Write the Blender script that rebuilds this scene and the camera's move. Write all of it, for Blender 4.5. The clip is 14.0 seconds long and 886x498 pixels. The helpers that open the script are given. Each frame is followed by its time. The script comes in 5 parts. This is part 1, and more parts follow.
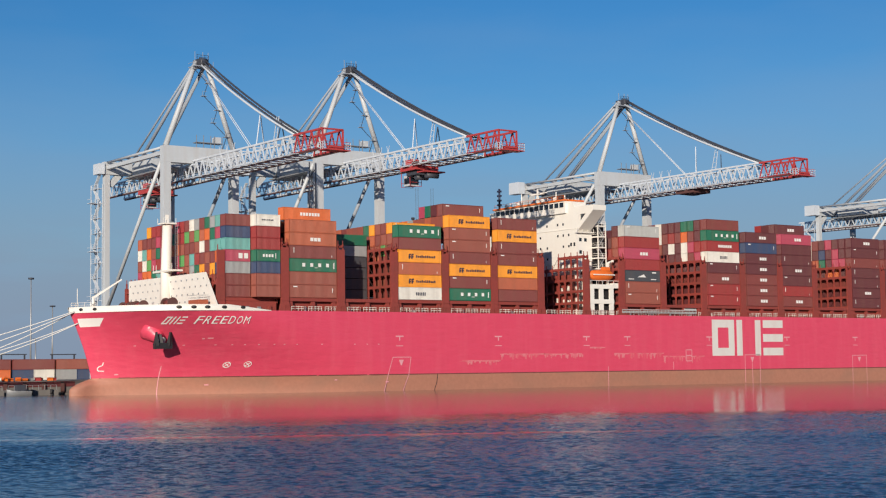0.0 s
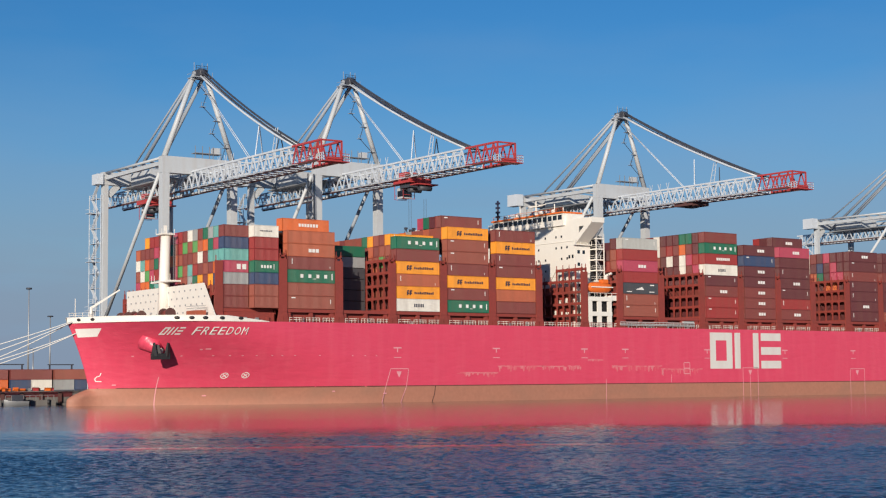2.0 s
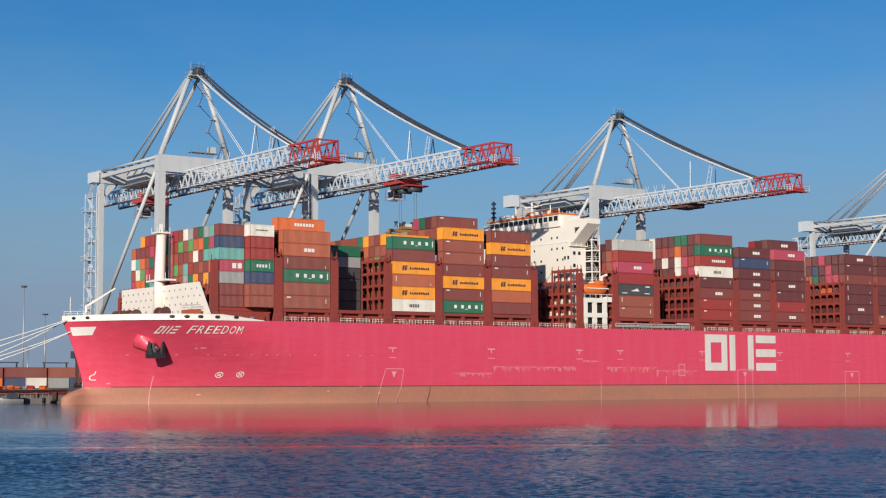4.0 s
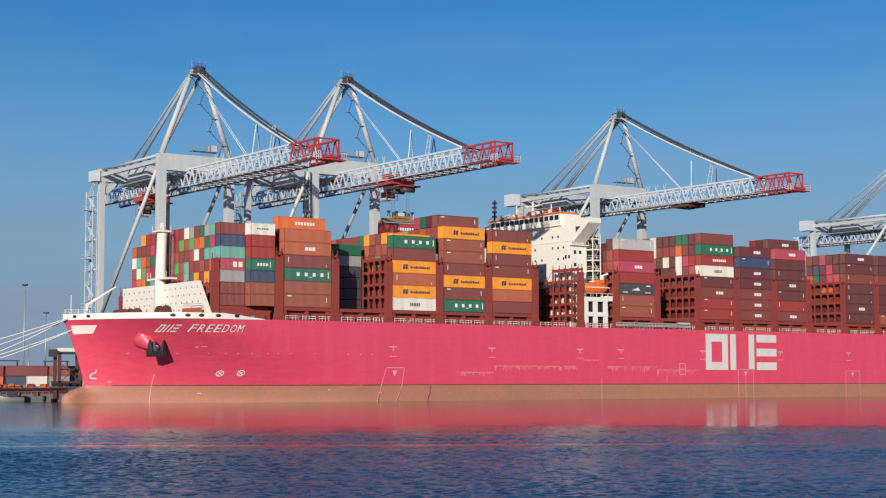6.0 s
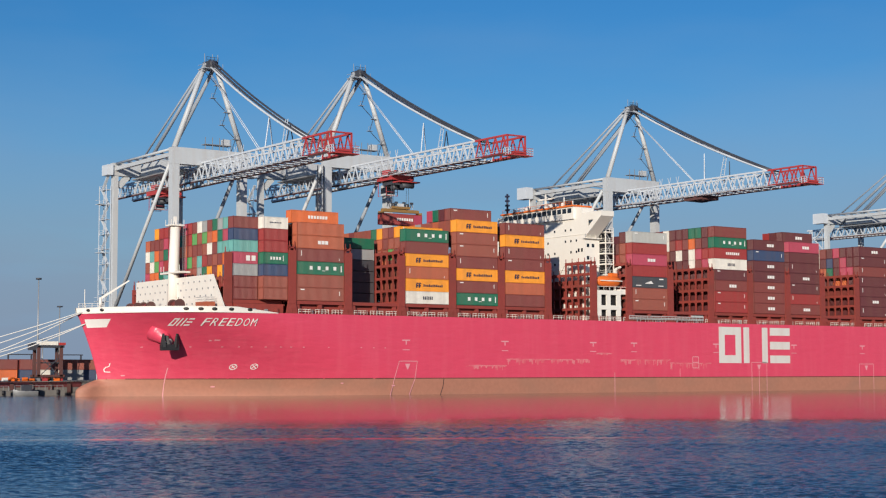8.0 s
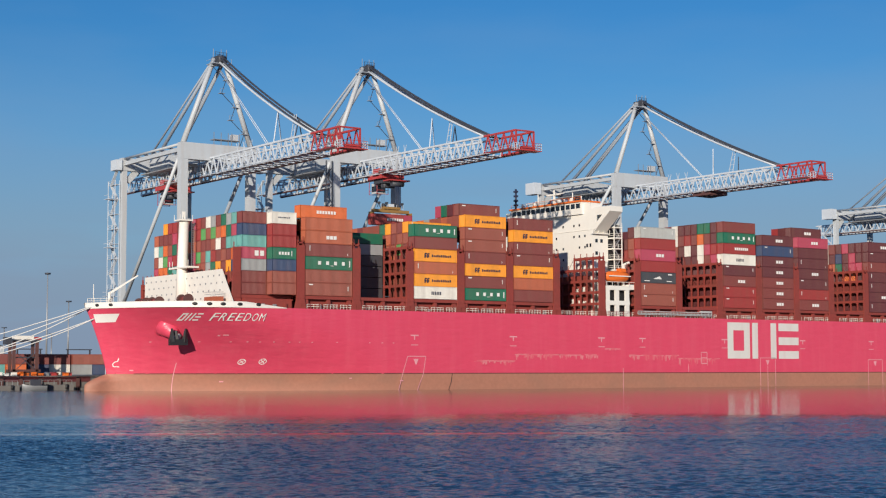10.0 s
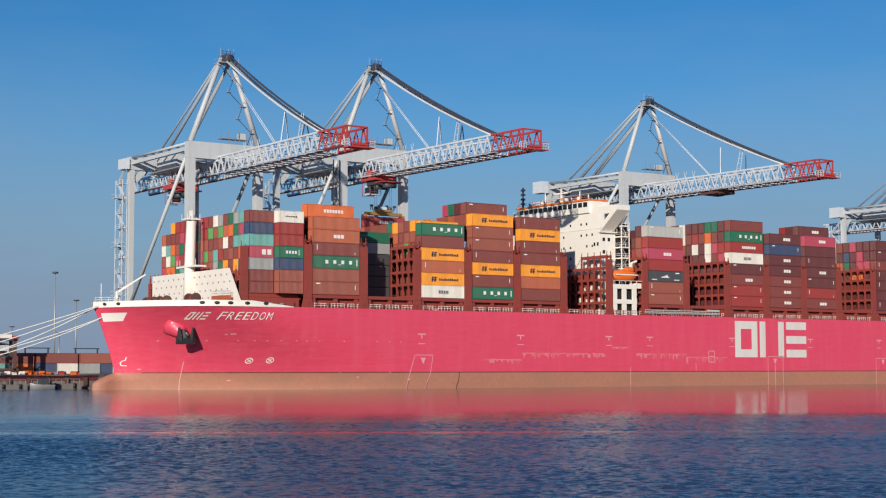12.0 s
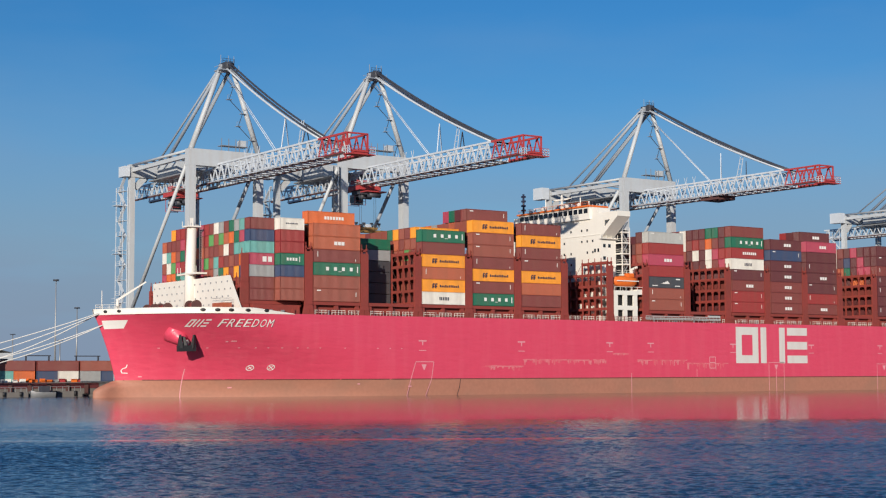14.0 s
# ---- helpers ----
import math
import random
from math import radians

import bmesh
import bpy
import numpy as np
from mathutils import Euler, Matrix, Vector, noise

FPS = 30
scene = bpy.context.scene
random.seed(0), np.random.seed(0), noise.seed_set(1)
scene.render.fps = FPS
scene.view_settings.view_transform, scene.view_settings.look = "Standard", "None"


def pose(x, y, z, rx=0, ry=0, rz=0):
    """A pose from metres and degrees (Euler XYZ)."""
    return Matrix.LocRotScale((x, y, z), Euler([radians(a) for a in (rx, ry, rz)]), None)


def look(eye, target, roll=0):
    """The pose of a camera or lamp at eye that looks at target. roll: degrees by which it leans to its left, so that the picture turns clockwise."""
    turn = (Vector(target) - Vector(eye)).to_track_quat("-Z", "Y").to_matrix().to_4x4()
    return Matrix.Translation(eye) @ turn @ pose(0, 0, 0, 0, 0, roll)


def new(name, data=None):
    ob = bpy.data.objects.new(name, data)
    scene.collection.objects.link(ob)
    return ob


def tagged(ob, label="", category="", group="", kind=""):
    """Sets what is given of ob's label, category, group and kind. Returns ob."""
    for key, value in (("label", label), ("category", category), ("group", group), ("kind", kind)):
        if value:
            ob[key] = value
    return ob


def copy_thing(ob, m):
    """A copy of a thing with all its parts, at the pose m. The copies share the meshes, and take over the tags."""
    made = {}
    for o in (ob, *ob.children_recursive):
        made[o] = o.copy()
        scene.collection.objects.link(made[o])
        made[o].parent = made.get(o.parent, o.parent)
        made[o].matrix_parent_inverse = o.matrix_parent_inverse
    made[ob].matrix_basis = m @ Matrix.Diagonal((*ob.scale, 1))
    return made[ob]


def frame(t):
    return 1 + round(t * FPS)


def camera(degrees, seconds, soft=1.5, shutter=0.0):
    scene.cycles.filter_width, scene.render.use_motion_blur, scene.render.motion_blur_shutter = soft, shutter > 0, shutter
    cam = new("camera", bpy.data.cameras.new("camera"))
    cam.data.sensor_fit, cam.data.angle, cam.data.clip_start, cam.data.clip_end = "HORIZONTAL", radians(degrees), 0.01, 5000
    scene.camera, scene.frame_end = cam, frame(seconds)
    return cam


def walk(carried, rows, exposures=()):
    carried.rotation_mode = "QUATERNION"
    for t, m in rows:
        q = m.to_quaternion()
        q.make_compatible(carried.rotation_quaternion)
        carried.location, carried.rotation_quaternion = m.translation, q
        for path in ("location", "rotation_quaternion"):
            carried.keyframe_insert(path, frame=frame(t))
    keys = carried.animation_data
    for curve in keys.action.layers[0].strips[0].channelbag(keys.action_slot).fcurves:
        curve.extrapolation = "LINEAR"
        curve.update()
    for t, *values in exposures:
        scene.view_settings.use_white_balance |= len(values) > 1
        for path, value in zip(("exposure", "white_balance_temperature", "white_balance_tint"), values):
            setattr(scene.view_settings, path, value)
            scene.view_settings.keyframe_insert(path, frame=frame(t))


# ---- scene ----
cam = camera(31.35, 14.0, soft=1.2)
EYE = (-168.34, -302.43, 4.62)
# seconds, tilt from straight down, lean, turn
TURNS = (
    (0.0, 94.385, 0.728, -35.439),
    (0.5, 94.488, 0.746, -35.395),
    (1.0, 94.652, 0.895, -35.419),
    (1.5, 94.602, 0.803, -35.392),
    (2.0, 94.809, 0.497, -35.520),
    (2.5, 94.716, 0.496, -35.712),
    (3.0, 94.740, 0.342, -35.743),
    (5.5, 94.885, 0.136, -35.688),
    (6.0, 94.782, 0.093, -35.682),
    (6.5, 94.549, 0.190, -35.480),
    (7.0, 94.428, 0.211, -35.341),
    (7.5, 94.569, 0.205, -35.200),
    (8.0, 94.545, 0.131, -35.213),
    (10.5, 94.340, 0.053, -34.886),
    (11.0, 94.369, -0.002, -35.145),
    (11.5, 94.399, -0.095, -35.059),
    (12.0, 94.328, 0.080, -34.647),
    (12.5, 94.205, 0.083, -34.347),
    (13.0, 94.216, 0.177, -34.472),
    (13.5, 94.300, 0.214, -34.323),
    (14.0, 94.568, 0.219, -34.615),
)
walk(cam, [(t, pose(*EYE, a, b, c)) for t, a, b, c in TURNS], ((0.0, 0.0, 6480, 10), (5.5, 0.0, 6360, 9), (14.0, -0.02, 6300, 9)))

# ---- world and sun ----
SUN_TURN, SUN_HEIGHT = 222.0, 14.0      # degrees: the way towards the sun, from +x to +y; above the horizon
world = bpy.data.worlds.new("sky")
scene.world = world
world.use_nodes = True
wn = world.node_tree
wn.nodes.clear()
w_out = wn.nodes.new("ShaderNodeOutputWorld")
w_bg = wn.nodes.new("ShaderNodeBackground")
w_sky = wn.nodes.new("ShaderNodeTexSky")
w_sky.sky_type = "NISHITA"
w_sky.sun_disc = False
w_sky.sun_elevation = radians(SUN_HEIGHT)
w_sky.sun_rotation = radians(90 - SUN_TURN)
w_sky.air_density, w_sky.dust_density, w_sky.ozone_density = 1.0, 0.4, 2.5
w_bg.inputs["Strength"].default_value = 0.116
# low grey-violet haze above the horizon, deeper blue overhead
w_co = wn.nodes.new("ShaderNodeTexCoord")
w_sep = wn.nodes.new("ShaderNodeSeparateXYZ")
wn.links.new(w_co.outputs["Generated"], w_sep.inputs["Vector"])
w_ramp = wn.nodes.new("ShaderNodeValToRGB")
w_ramp.color_ramp.elements[0].position, w_ramp.color_ramp.elements[0].color = 0.0, (0.9, 0.9, 0.9, 1)
w_ramp.color_ramp.elements[1].position, w_ramp.color_ramp.elements[1].color = 0.22, (0, 0, 0, 1)
w_map = wn.nodes.new("ShaderNodeMapping")
w_map.inputs["Scale"].default_value = (2.2, 2.2, 9.0)
wn.links.new(w_co.outputs["Generated"], w_map.inputs["Vector"])
w_cloud = wn.nodes.new("ShaderNodeTexNoise")
w_cloud.inputs["Scale"].default_value, w_cloud.inputs["Detail"].default_value = 2.0, 5
wn.links.new(w_map.outputs["Vector"], w_cloud.inputs["Vector"])
w_uneven = wn.nodes.new("ShaderNodeMath")
w_uneven.operation = "MULTIPLY_ADD"
w_uneven.inputs[1].default_value = -0.16
wn.links.new(w_cloud.outputs["Fac"], w_uneven.inputs[0])
w_lift = wn.nodes.new("ShaderNodeMath")
w_lift.inputs[1].default_value = 0.08
wn.links.new(w_sep.outputs["Z"], w_lift.inputs[0])
wn.links.new(w_lift.outputs["Value"], w_uneven.inputs[2])
wn.links.new(w_uneven.outputs["Value"], w_ramp.inputs["Fac"])
w_hs = wn.nodes.new("ShaderNodeHueSaturation")
w_hs.inputs["Saturation"].default_value, w_hs.inputs["Value"].default_value = 1.35, 0.64
wn.links.new(w_sky.outputs["Color"], w_hs.inputs["Color"])
w_mix = wn.nodes.new("ShaderNodeMix")
w_mix.data_type = "RGBA"
w_mix.inputs["B"].default_value = (1.9, 2.95, 4.5, 1)
wn.links.new(w_ramp.outputs["Color"], w_mix.inputs["Factor"])
w_tint = wn.nodes.new("ShaderNodeMix")
w_tint.data_type, w_tint.blend_type = "RGBA", "MULTIPLY"
w_tint.inputs["Factor"].default_value = 1.0
w_tint.inputs["B"].default_value = (0.68, 0.97, 1.25, 1)
wn.links.new(w_hs.outputs["Color"], w_tint.inputs["A"])
wn.links.new(w_tint.outputs["Result"], w_mix.inputs["A"])
# thin grey cloud banks low in the sky
w_bank = wn.nodes.new("ShaderNodeValToRGB")
w_bank.color_ramp.elements[0].position, w_bank.color_ramp.elements[0].color = 0.0, (0.85, 0.85, 0.85, 1)
w_bank.color_ramp.elements[1].position, w_bank.color_ramp.elements[1].color = 0.15, (0, 0, 0, 1)
e = w_bank.color_ramp.elements.new(0.035)
e.color = (0.7, 0.7, 0.7, 1)
wn.links.new(w_sep.outputs["Z"], w_bank.inputs["Fac"])
w_puff = wn.nodes.new("ShaderNodeValToRGB")
w_puff.color_ramp.elements[0].position, w_puff.color_ramp.elements[1].position = 0.22, 0.48
w_map2 = wn.nodes.new("ShaderNodeMapping")
w_map2.inputs["Scale"].default_value = (3.0, 3.0, 16.0)
wn.links.new(w_co.outputs["Generated"], w_map2.inputs["Vector"])
w_noise2 = wn.nodes.new("ShaderNodeTexNoise")
w_noise2.inputs["Scale"].default_value, w_noise2.inputs["Detail"].default_value = 1.6, 6
wn.links.new(w_map2.outputs["Vector"], w_noise2.inputs["Vector"])
wn.links.new(w_noise2.outputs["Fac"], w_puff.inputs["Fac"])
w_prod = wn.nodes.new("ShaderNodeMath")
w_prod.operation = "MULTIPLY"
wn.links.new(w_bank.outputs["Color"], w_prod.inputs[0])
wn.links.new(w_puff.outputs["Color"], w_prod.inputs[1])
w_mix2 = wn.nodes.new("ShaderNodeMix")
w_mix2.data_type = "RGBA"
w_mix2.inputs["B"].default_value = (2.05, 2.50, 3.30, 1)
wn.links.new(w_prod.outputs["Value"], w_mix2.inputs["Factor"])
wn.links.new(w_mix.outputs["Result"], w_mix2.inputs["A"])
wn.links.new(w_mix2.outputs["Result"], w_bg.inputs["Color"])
wn.links.new(w_bg.outputs["Background"], w_out.inputs["Surface"])
sun = new("sun", bpy.data.lights.new("sun", "SUN"))
sun.data.energy, sun.data.angle, sun.data.color = 4.9, radians(0.6), (1.0, 0.87, 0.725)
ca, sa = math.cos(radians(SUN_TURN)), math.sin(radians(SUN_TURN))
ce, se = math.cos(radians(SUN_HEIGHT)), math.sin(radians(SUN_HEIGHT))
sun.matrix_world = look((0, 0, 200), (-ca * ce * 100, -sa * ce * 100, 200 - se * 100))


# ---- materials ----
def material(name, base, rough=0.5, metal=0.0, vary=0.12, grain=0.6, stain=None, stain_amount=0.25, bump=0.15, streak=False):
    """Paint or metal with fine grain, broad weathering and, with streak, run-down stains."""
    m = bpy.data.materials.new(name)
    m.use_nodes = True
    nt = m.node_tree
    p = nt.nodes["Principled BSDF"]
    co = nt.nodes.new("ShaderNodeTexCoord")
    geo = nt.nodes.new("ShaderNodeNewGeometry")
    n1 = nt.nodes.new("ShaderNodeTexNoise")
    n1.inputs["Scale"].default_value, n1.inputs["Detail"].default_value = 1.0 / grain, 5
    nt.links.new(geo.outputs["Position"], n1.inputs["Vector"])
    mp = nt.nodes.new("ShaderNodeMapping")
    mp.inputs["Scale"].default_value = (0.5, 0.5, 0.05) if streak else (0.12, 0.12, 0.2)
    nt.links.new(geo.outputs["Position"], mp.inputs["Vector"])
    n2 = nt.nodes.new("ShaderNodeTexNoise")
    n2.inputs["Scale"].default_value, n2.inputs["Detail"].default_value = 1.0, 6
    nt.links.new(mp.outputs["Vector"], n2.inputs["Vector"])
    r2 = nt.nodes.new("ShaderNodeValToRGB")
    r2.color_ramp.elements[0].position, r2.color_ramp.elements[1].position = 0.45, 0.75
    nt.links.new(n2.outputs["Fac"], r2.inputs["Fac"])
    hs = nt.nodes.new("ShaderNodeMix")
    hs.data_type = "RGBA"
    hs.inputs["A"].default_value = (*[c * (1 - vary) for c in base], 1)
    hs.inputs["B"].default_value = (*[min(1, c * (1 + vary)) for c in base], 1)
    nt.links.new(n1.outputs["Fac"], hs.inputs["Factor"])
    st = nt.nodes.new("ShaderNodeMix")
    st.data_type = "RGBA"
    sc = nt.nodes.new("ShaderNodeMath")
    sc.operation = "MULTIPLY"
    sc.inputs[1].default_value = stain_amount
    nt.links.new(r2.outputs["Color"], sc.inputs[0])
    nt.links.new(sc.outputs["Value"], st.inputs["Factor"])
    nt.links.new(hs.outputs["Result"], st.inputs["A"])
    st.inputs["B"].default_value = (*(stain or [c * 0.6 for c in base]), 1)
    nt.links.new(st.outputs["Result"], p.inputs["Base Color"])
    p.inputs["Roughness"].default_value = rough
    p.inputs["Metallic"].default_value = metal
    if bump:
        b = nt.nodes.new("ShaderNodeBump")
        b.inputs["Strength"].default_value, b.inputs["Distance"].default_value = bump, 0.02
        nt.links.new(n1.outputs["Fac"], b.inputs["Height"])
        nt.links.new(b.outputs["Normal"], p.inputs["Normal"])
    return m


HULL_PINK = material("magenta_hull_paint", (0.66, 0.066, 0.122), 0.36, vary=0.05, grain=3, stain=(0.72, 0.14, 0.19), stain_amount=0.25, bump=0.35, streak=True)
def dent(m, size, depth):
    """Broad shallow dents between the frames of a plated side."""
    nt = m.node_tree
    geo = nt.nodes.new("ShaderNodeNewGeometry")
    mp = nt.nodes.new("ShaderNodeMapping")
    mp.inputs["Scale"].default_value = size
    nt.links.new(geo.outputs["Position"], mp.inputs["Vector"])
    n = nt.nodes.new("ShaderNodeTexNoise")
    n.inputs["Scale"].default_value, n.inputs["Detail"].default_value = 1.0, 4
    nt.links.new(mp.outputs["Vector"], n.inputs["Vector"])
    b = nt.nodes.new("ShaderNodeBump")
    b.inputs["Strength"].default_value, b.inputs["Distance"].default_value = 1.0, depth
    nt.links.new(n.outputs["Fac"], b.inputs["Height"])
    p = nt.nodes["Principled BSDF"]
    if p.inputs["Normal"].links:
        nt.links.new(p.inputs["Normal"].links[0].from_socket, b.inputs["Normal"])
    nt.links.new(b.outputs["Normal"], p.inputs["Normal"])


dent(HULL_PINK, (0.28, 0.28, 0.8), 0.14)
BOOT = material("antifouling_brown", (0.40, 0.175, 0.115), 0.65, vary=0.15, grain=0.8, stain=(0.29, 0.16, 0.11), stain_amount=0.5, streak=False)
SHIP_WHITE = material("ship_white_paint", (0.80, 0.77, 0.70), 0.45, vary=0.03, stain=(0.55, 0.42, 0.30), stain_amount=0.10, streak=True)
DECK_RED = material("deck_oxide_red", (0.265, 0.047, 0.036), 0.6, vary=0.2, stain=(0.14, 0.05, 0.035), stain_amount=0.5)
DARK = material("black_and_recess_shade", (0.02, 0.02, 0.022), 0.6)
GLASS_DARK = material("dark_window_glass", (0.015, 0.02, 0.03), 0.08, vary=0.02, bump=0)
ORANGE = material("safety_orange", (0.80, 0.17, 0.025), 0.45)
CRANE_GREY = material("crane_light_grey", (0.48, 0.515, 0.54), 0.5, vary=0.05, stain=(0.38, 0.33, 0.28), stain_amount=0.3, streak=True)
CRANE_STAY_AND_SHADE = material("crane_stay_and_shade_grey", (0.30, 0.34, 0.39), 0.5, vary=0.08)
CRANE_WHITE = material("crane_white", (0.56, 0.61, 0.66), 0.5, vary=0.05)
CRANE_DARK = material("crane_dark_steel", (0.05, 0.055, 0.07), 0.55)
CRANE_RED = material("crane_red", (0.42, 0.05, 0.05), 0.5, vary=0.1)
WALK_RED = material("rail_brown_red", (0.11, 0.05, 0.045), 0.6)
ROPE = material("mooring_rope", (0.62, 0.62, 0.60), 0.8)
CABLE = material("steel_cable", (0.07, 0.07, 0.08), 0.5)
CONCRETE = material("quay_concrete", (0.17, 0.16, 0.15), 0.85, vary=0.2, grain=1.5, stain=(0.10, 0.09, 0.08), stain_amount=0.6)
ASPHALT = material("yard_asphalt", (0.06, 0.06, 0.06), 0.9, vary=0.2, grain=2)
STEEL = material("galvanised_steel", (0.34, 0.35, 0.36), 0.5, metal=0.4)
MARK_WHITE = material("white_marking", (0.80, 0.78, 0.74), 0.5, vary=0.03)
MARK_DARK = material("dark_marking", (0.03, 0.035, 0.07), 0.5)
PAINTS = {k: material("container_paint_" + n, c, 0.5, vary=0.12, grain=0.9, stain=(0.16, 0.08, 0.05), stain_amount=0.28, bump=0.1, streak=True) for k, n, c in (
    ("br", "oxide", (0.195, 0.044, 0.038)), ("bn", "chestnut", (0.275, 0.074, 0.050)), ("or", "orange", (0.60, 0.13, 0.03)),
    ("ob", "burnt_orange", (0.41, 0.105, 0.050)), ("rd", "red", (0.29, 0.032, 0.030)), ("gn", "green", (0.012, 0.135, 0.075)),
    ("yl", "amber", (0.80, 0.30, 0.02)), ("wh", "white", (0.70, 0.67, 0.60)), ("nv", "navy", (0.035, 0.06, 0.13)),
    ("gy", "grey", (0.30, 0.31, 0.31)), ("te", "teal", (0.13, 0.36, 0.33)), ("mg", "magenta", (0.40, 0.055, 0.095)),
    ("dr", "dark_oxide", (0.115, 0.029, 0.032)), ("dk", "charcoal", (0.05, 0.055, 0.065)), ("pg", "pale_grey", (0.42, 0.43, 0.41)), ("cg", "light_green", (0.10, 0.30, 0.09)))}


def water_material():
    m = bpy.data.materials.new("harbour_water")
    m.use_nodes = True
    nt = m.node_tree
    p = nt.nodes["Principled BSDF"]
    p.inputs["Base Color"].default_value = (0.018, 0.036, 0.064, 1)
    p.inputs["Roughness"].default_value = 0.13
    p.inputs["IOR"].default_value = 1.33
    geo = nt.nodes.new("ShaderNodeNewGeometry")
    turned = nt.nodes.new("ShaderNodeMapping")
    turned.inputs["Rotation"].default_value = (0, 0, radians(35.5))
    nt.links.new(geo.outputs["Position"], turned.inputs["Vector"])
    sep = nt.nodes.new("ShaderNodeSeparateXYZ")
    nt.links.new(turned.outputs["Vector"], sep.inputs["Vector"])

    def maths(op, x, y=None, z=None):
        n = nt.nodes.new("ShaderNodeMath")
        n.operation = op
        for i, q in enumerate((x, y, z)):
            if q is None:
                continue
            if isinstance(q, (int, float)):
                n.inputs[i].default_value = q
            else:
                nt.links.new(q, n.inputs[i])
        return n.outputs["Value"]

    def spread(value, a0, a1, b0, b1):
        n = nt.nodes.new("ShaderNodeMapRange")
        for k, q in zip(("From Min", "From Max", "To Min", "To Max"), (a0, a1, b0, b1)):
            n.inputs[k].default_value = q
        nt.links.new(value, n.inputs["Value"])
        return n.outputs["Result"]

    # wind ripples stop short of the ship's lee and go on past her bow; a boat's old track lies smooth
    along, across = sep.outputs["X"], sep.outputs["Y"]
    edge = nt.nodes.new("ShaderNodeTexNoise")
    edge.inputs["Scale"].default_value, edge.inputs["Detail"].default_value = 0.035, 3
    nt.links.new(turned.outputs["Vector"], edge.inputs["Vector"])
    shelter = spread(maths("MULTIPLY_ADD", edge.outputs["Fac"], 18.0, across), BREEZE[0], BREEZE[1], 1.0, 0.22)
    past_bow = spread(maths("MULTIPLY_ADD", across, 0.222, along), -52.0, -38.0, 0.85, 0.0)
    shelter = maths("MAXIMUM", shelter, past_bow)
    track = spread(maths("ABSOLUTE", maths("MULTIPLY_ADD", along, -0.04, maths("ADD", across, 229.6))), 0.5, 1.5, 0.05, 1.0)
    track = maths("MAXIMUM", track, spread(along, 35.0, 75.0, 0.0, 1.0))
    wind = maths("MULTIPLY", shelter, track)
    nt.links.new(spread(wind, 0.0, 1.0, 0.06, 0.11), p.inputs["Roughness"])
    last = None
    for sx, sy, dist, det in ((1.5, 2.8, 0.04, 4), (4.2, 6.5, 0.03, 4)):
        mp = nt.nodes.new("ShaderNodeMapping")
        mp.inputs["Scale"].default_value = (sx, sy, 1)
        nt.links.new(turned.outputs["Vector"], mp.inputs["Vector"])
        n = nt.nodes.new("ShaderNodeTexNoise")
        n.inputs["Scale"].default_value, n.inputs["Detail"].default_value = 1.0, det
        nt.links.new(mp.outputs["Vector"], n.inputs["Vector"])
        b = nt.nodes.new("ShaderNodeBump")
        b.inputs["Distance"].default_value = dist
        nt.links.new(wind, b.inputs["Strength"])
        nt.links.new(n.outputs["Fac"], b.inputs["Height"])
        if last:
            nt.links.new(last.outputs["Normal"], b.inputs["Normal"])
        last = b
    nt.links.new(last.outputs["Normal"], p.inputs["Normal"])
    return m


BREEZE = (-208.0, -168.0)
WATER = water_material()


# ---- mesh helpers ----
def box(bm, x0, x1, y0, y1, z0, z1):
    v = [bm.verts.new(c) for c in ((x0, y0, z0), (x1, y0, z0), (x1, y1, z0), (x0, y1, z0), (x0, y0, z1), (x1, y0, z1), (x1, y1, z1), (x0, y1, z1))]
    for f in ((3, 2, 1, 0), (4, 5, 6, 7), (0, 1, 5, 4), (1, 2, 6, 5), (2, 3, 7, 6), (3, 0, 4, 7)):
        bm.faces.new([v[i] for i in f])


def beam(bm, a, b, w, h=None, w2=None):
    """A box beam from a to b, w wide (level) and h deep; w2 the width at b."""
    a, b = Vector(a), Vector(b)
    h = h or w
    d = (b - a).normalized()
    s = d.cross(Vector((0, 0, 1)))
    s = s.normalized() if s.length > 1e-4 else Vector((1, 0, 0))
    u = s.cross(d)
    k = (w2 or w) / w
    ring = []
    for c, f in ((a, 1.0), (b, k)):
        ring.append([bm.verts.new(c + s * x * w * f / 2 + u * y * h * f / 2) for x, y in ((-1, -1), (1, -1), (1, 1), (-1, 1))])
    for i in range(4):
        j = (i + 1) % 4
        bm.faces.new((ring[0][i], ring[0][j], ring[1][j], ring[1][i]))
    bm.faces.new(ring[0][::-1])
    bm.faces.new(ring[1])


def tube(bm, pts, r, n=8, r2=None):
    """A round tube through the points."""
    pts = [Vector(p) for p in pts]
    rings = []
    for i, p in enumerate(pts):
        d = (pts[min(i + 1, len(pts) - 1)] - pts[max(i - 1, 0)]).normalized()
        s = d.cross(Vector((0, 0, 1)))
        s = s.normalized() if s.length > 1e-4 else Vector((1, 0, 0))
        u = s.cross(d)
        rr = r if r2 is None else r + (r2 - r) * i / (len(pts) - 1)
        rings.append([bm.verts.new(p + (s * math.cos(a) + u * math.sin(a)) * rr) for a in (2 * math.pi * k / n for k in range(n))])
    for q0, q1 in zip(rings, rings[1:]):
        for k in range(n):
            f = bm.faces.new((q0[k], q0[(k + 1) % n], q1[(k + 1) % n], q1[k]))
            f.smooth = n > 5
    bm.faces.new(rings[0][::-1])
    bm.faces.new(rings[-1])


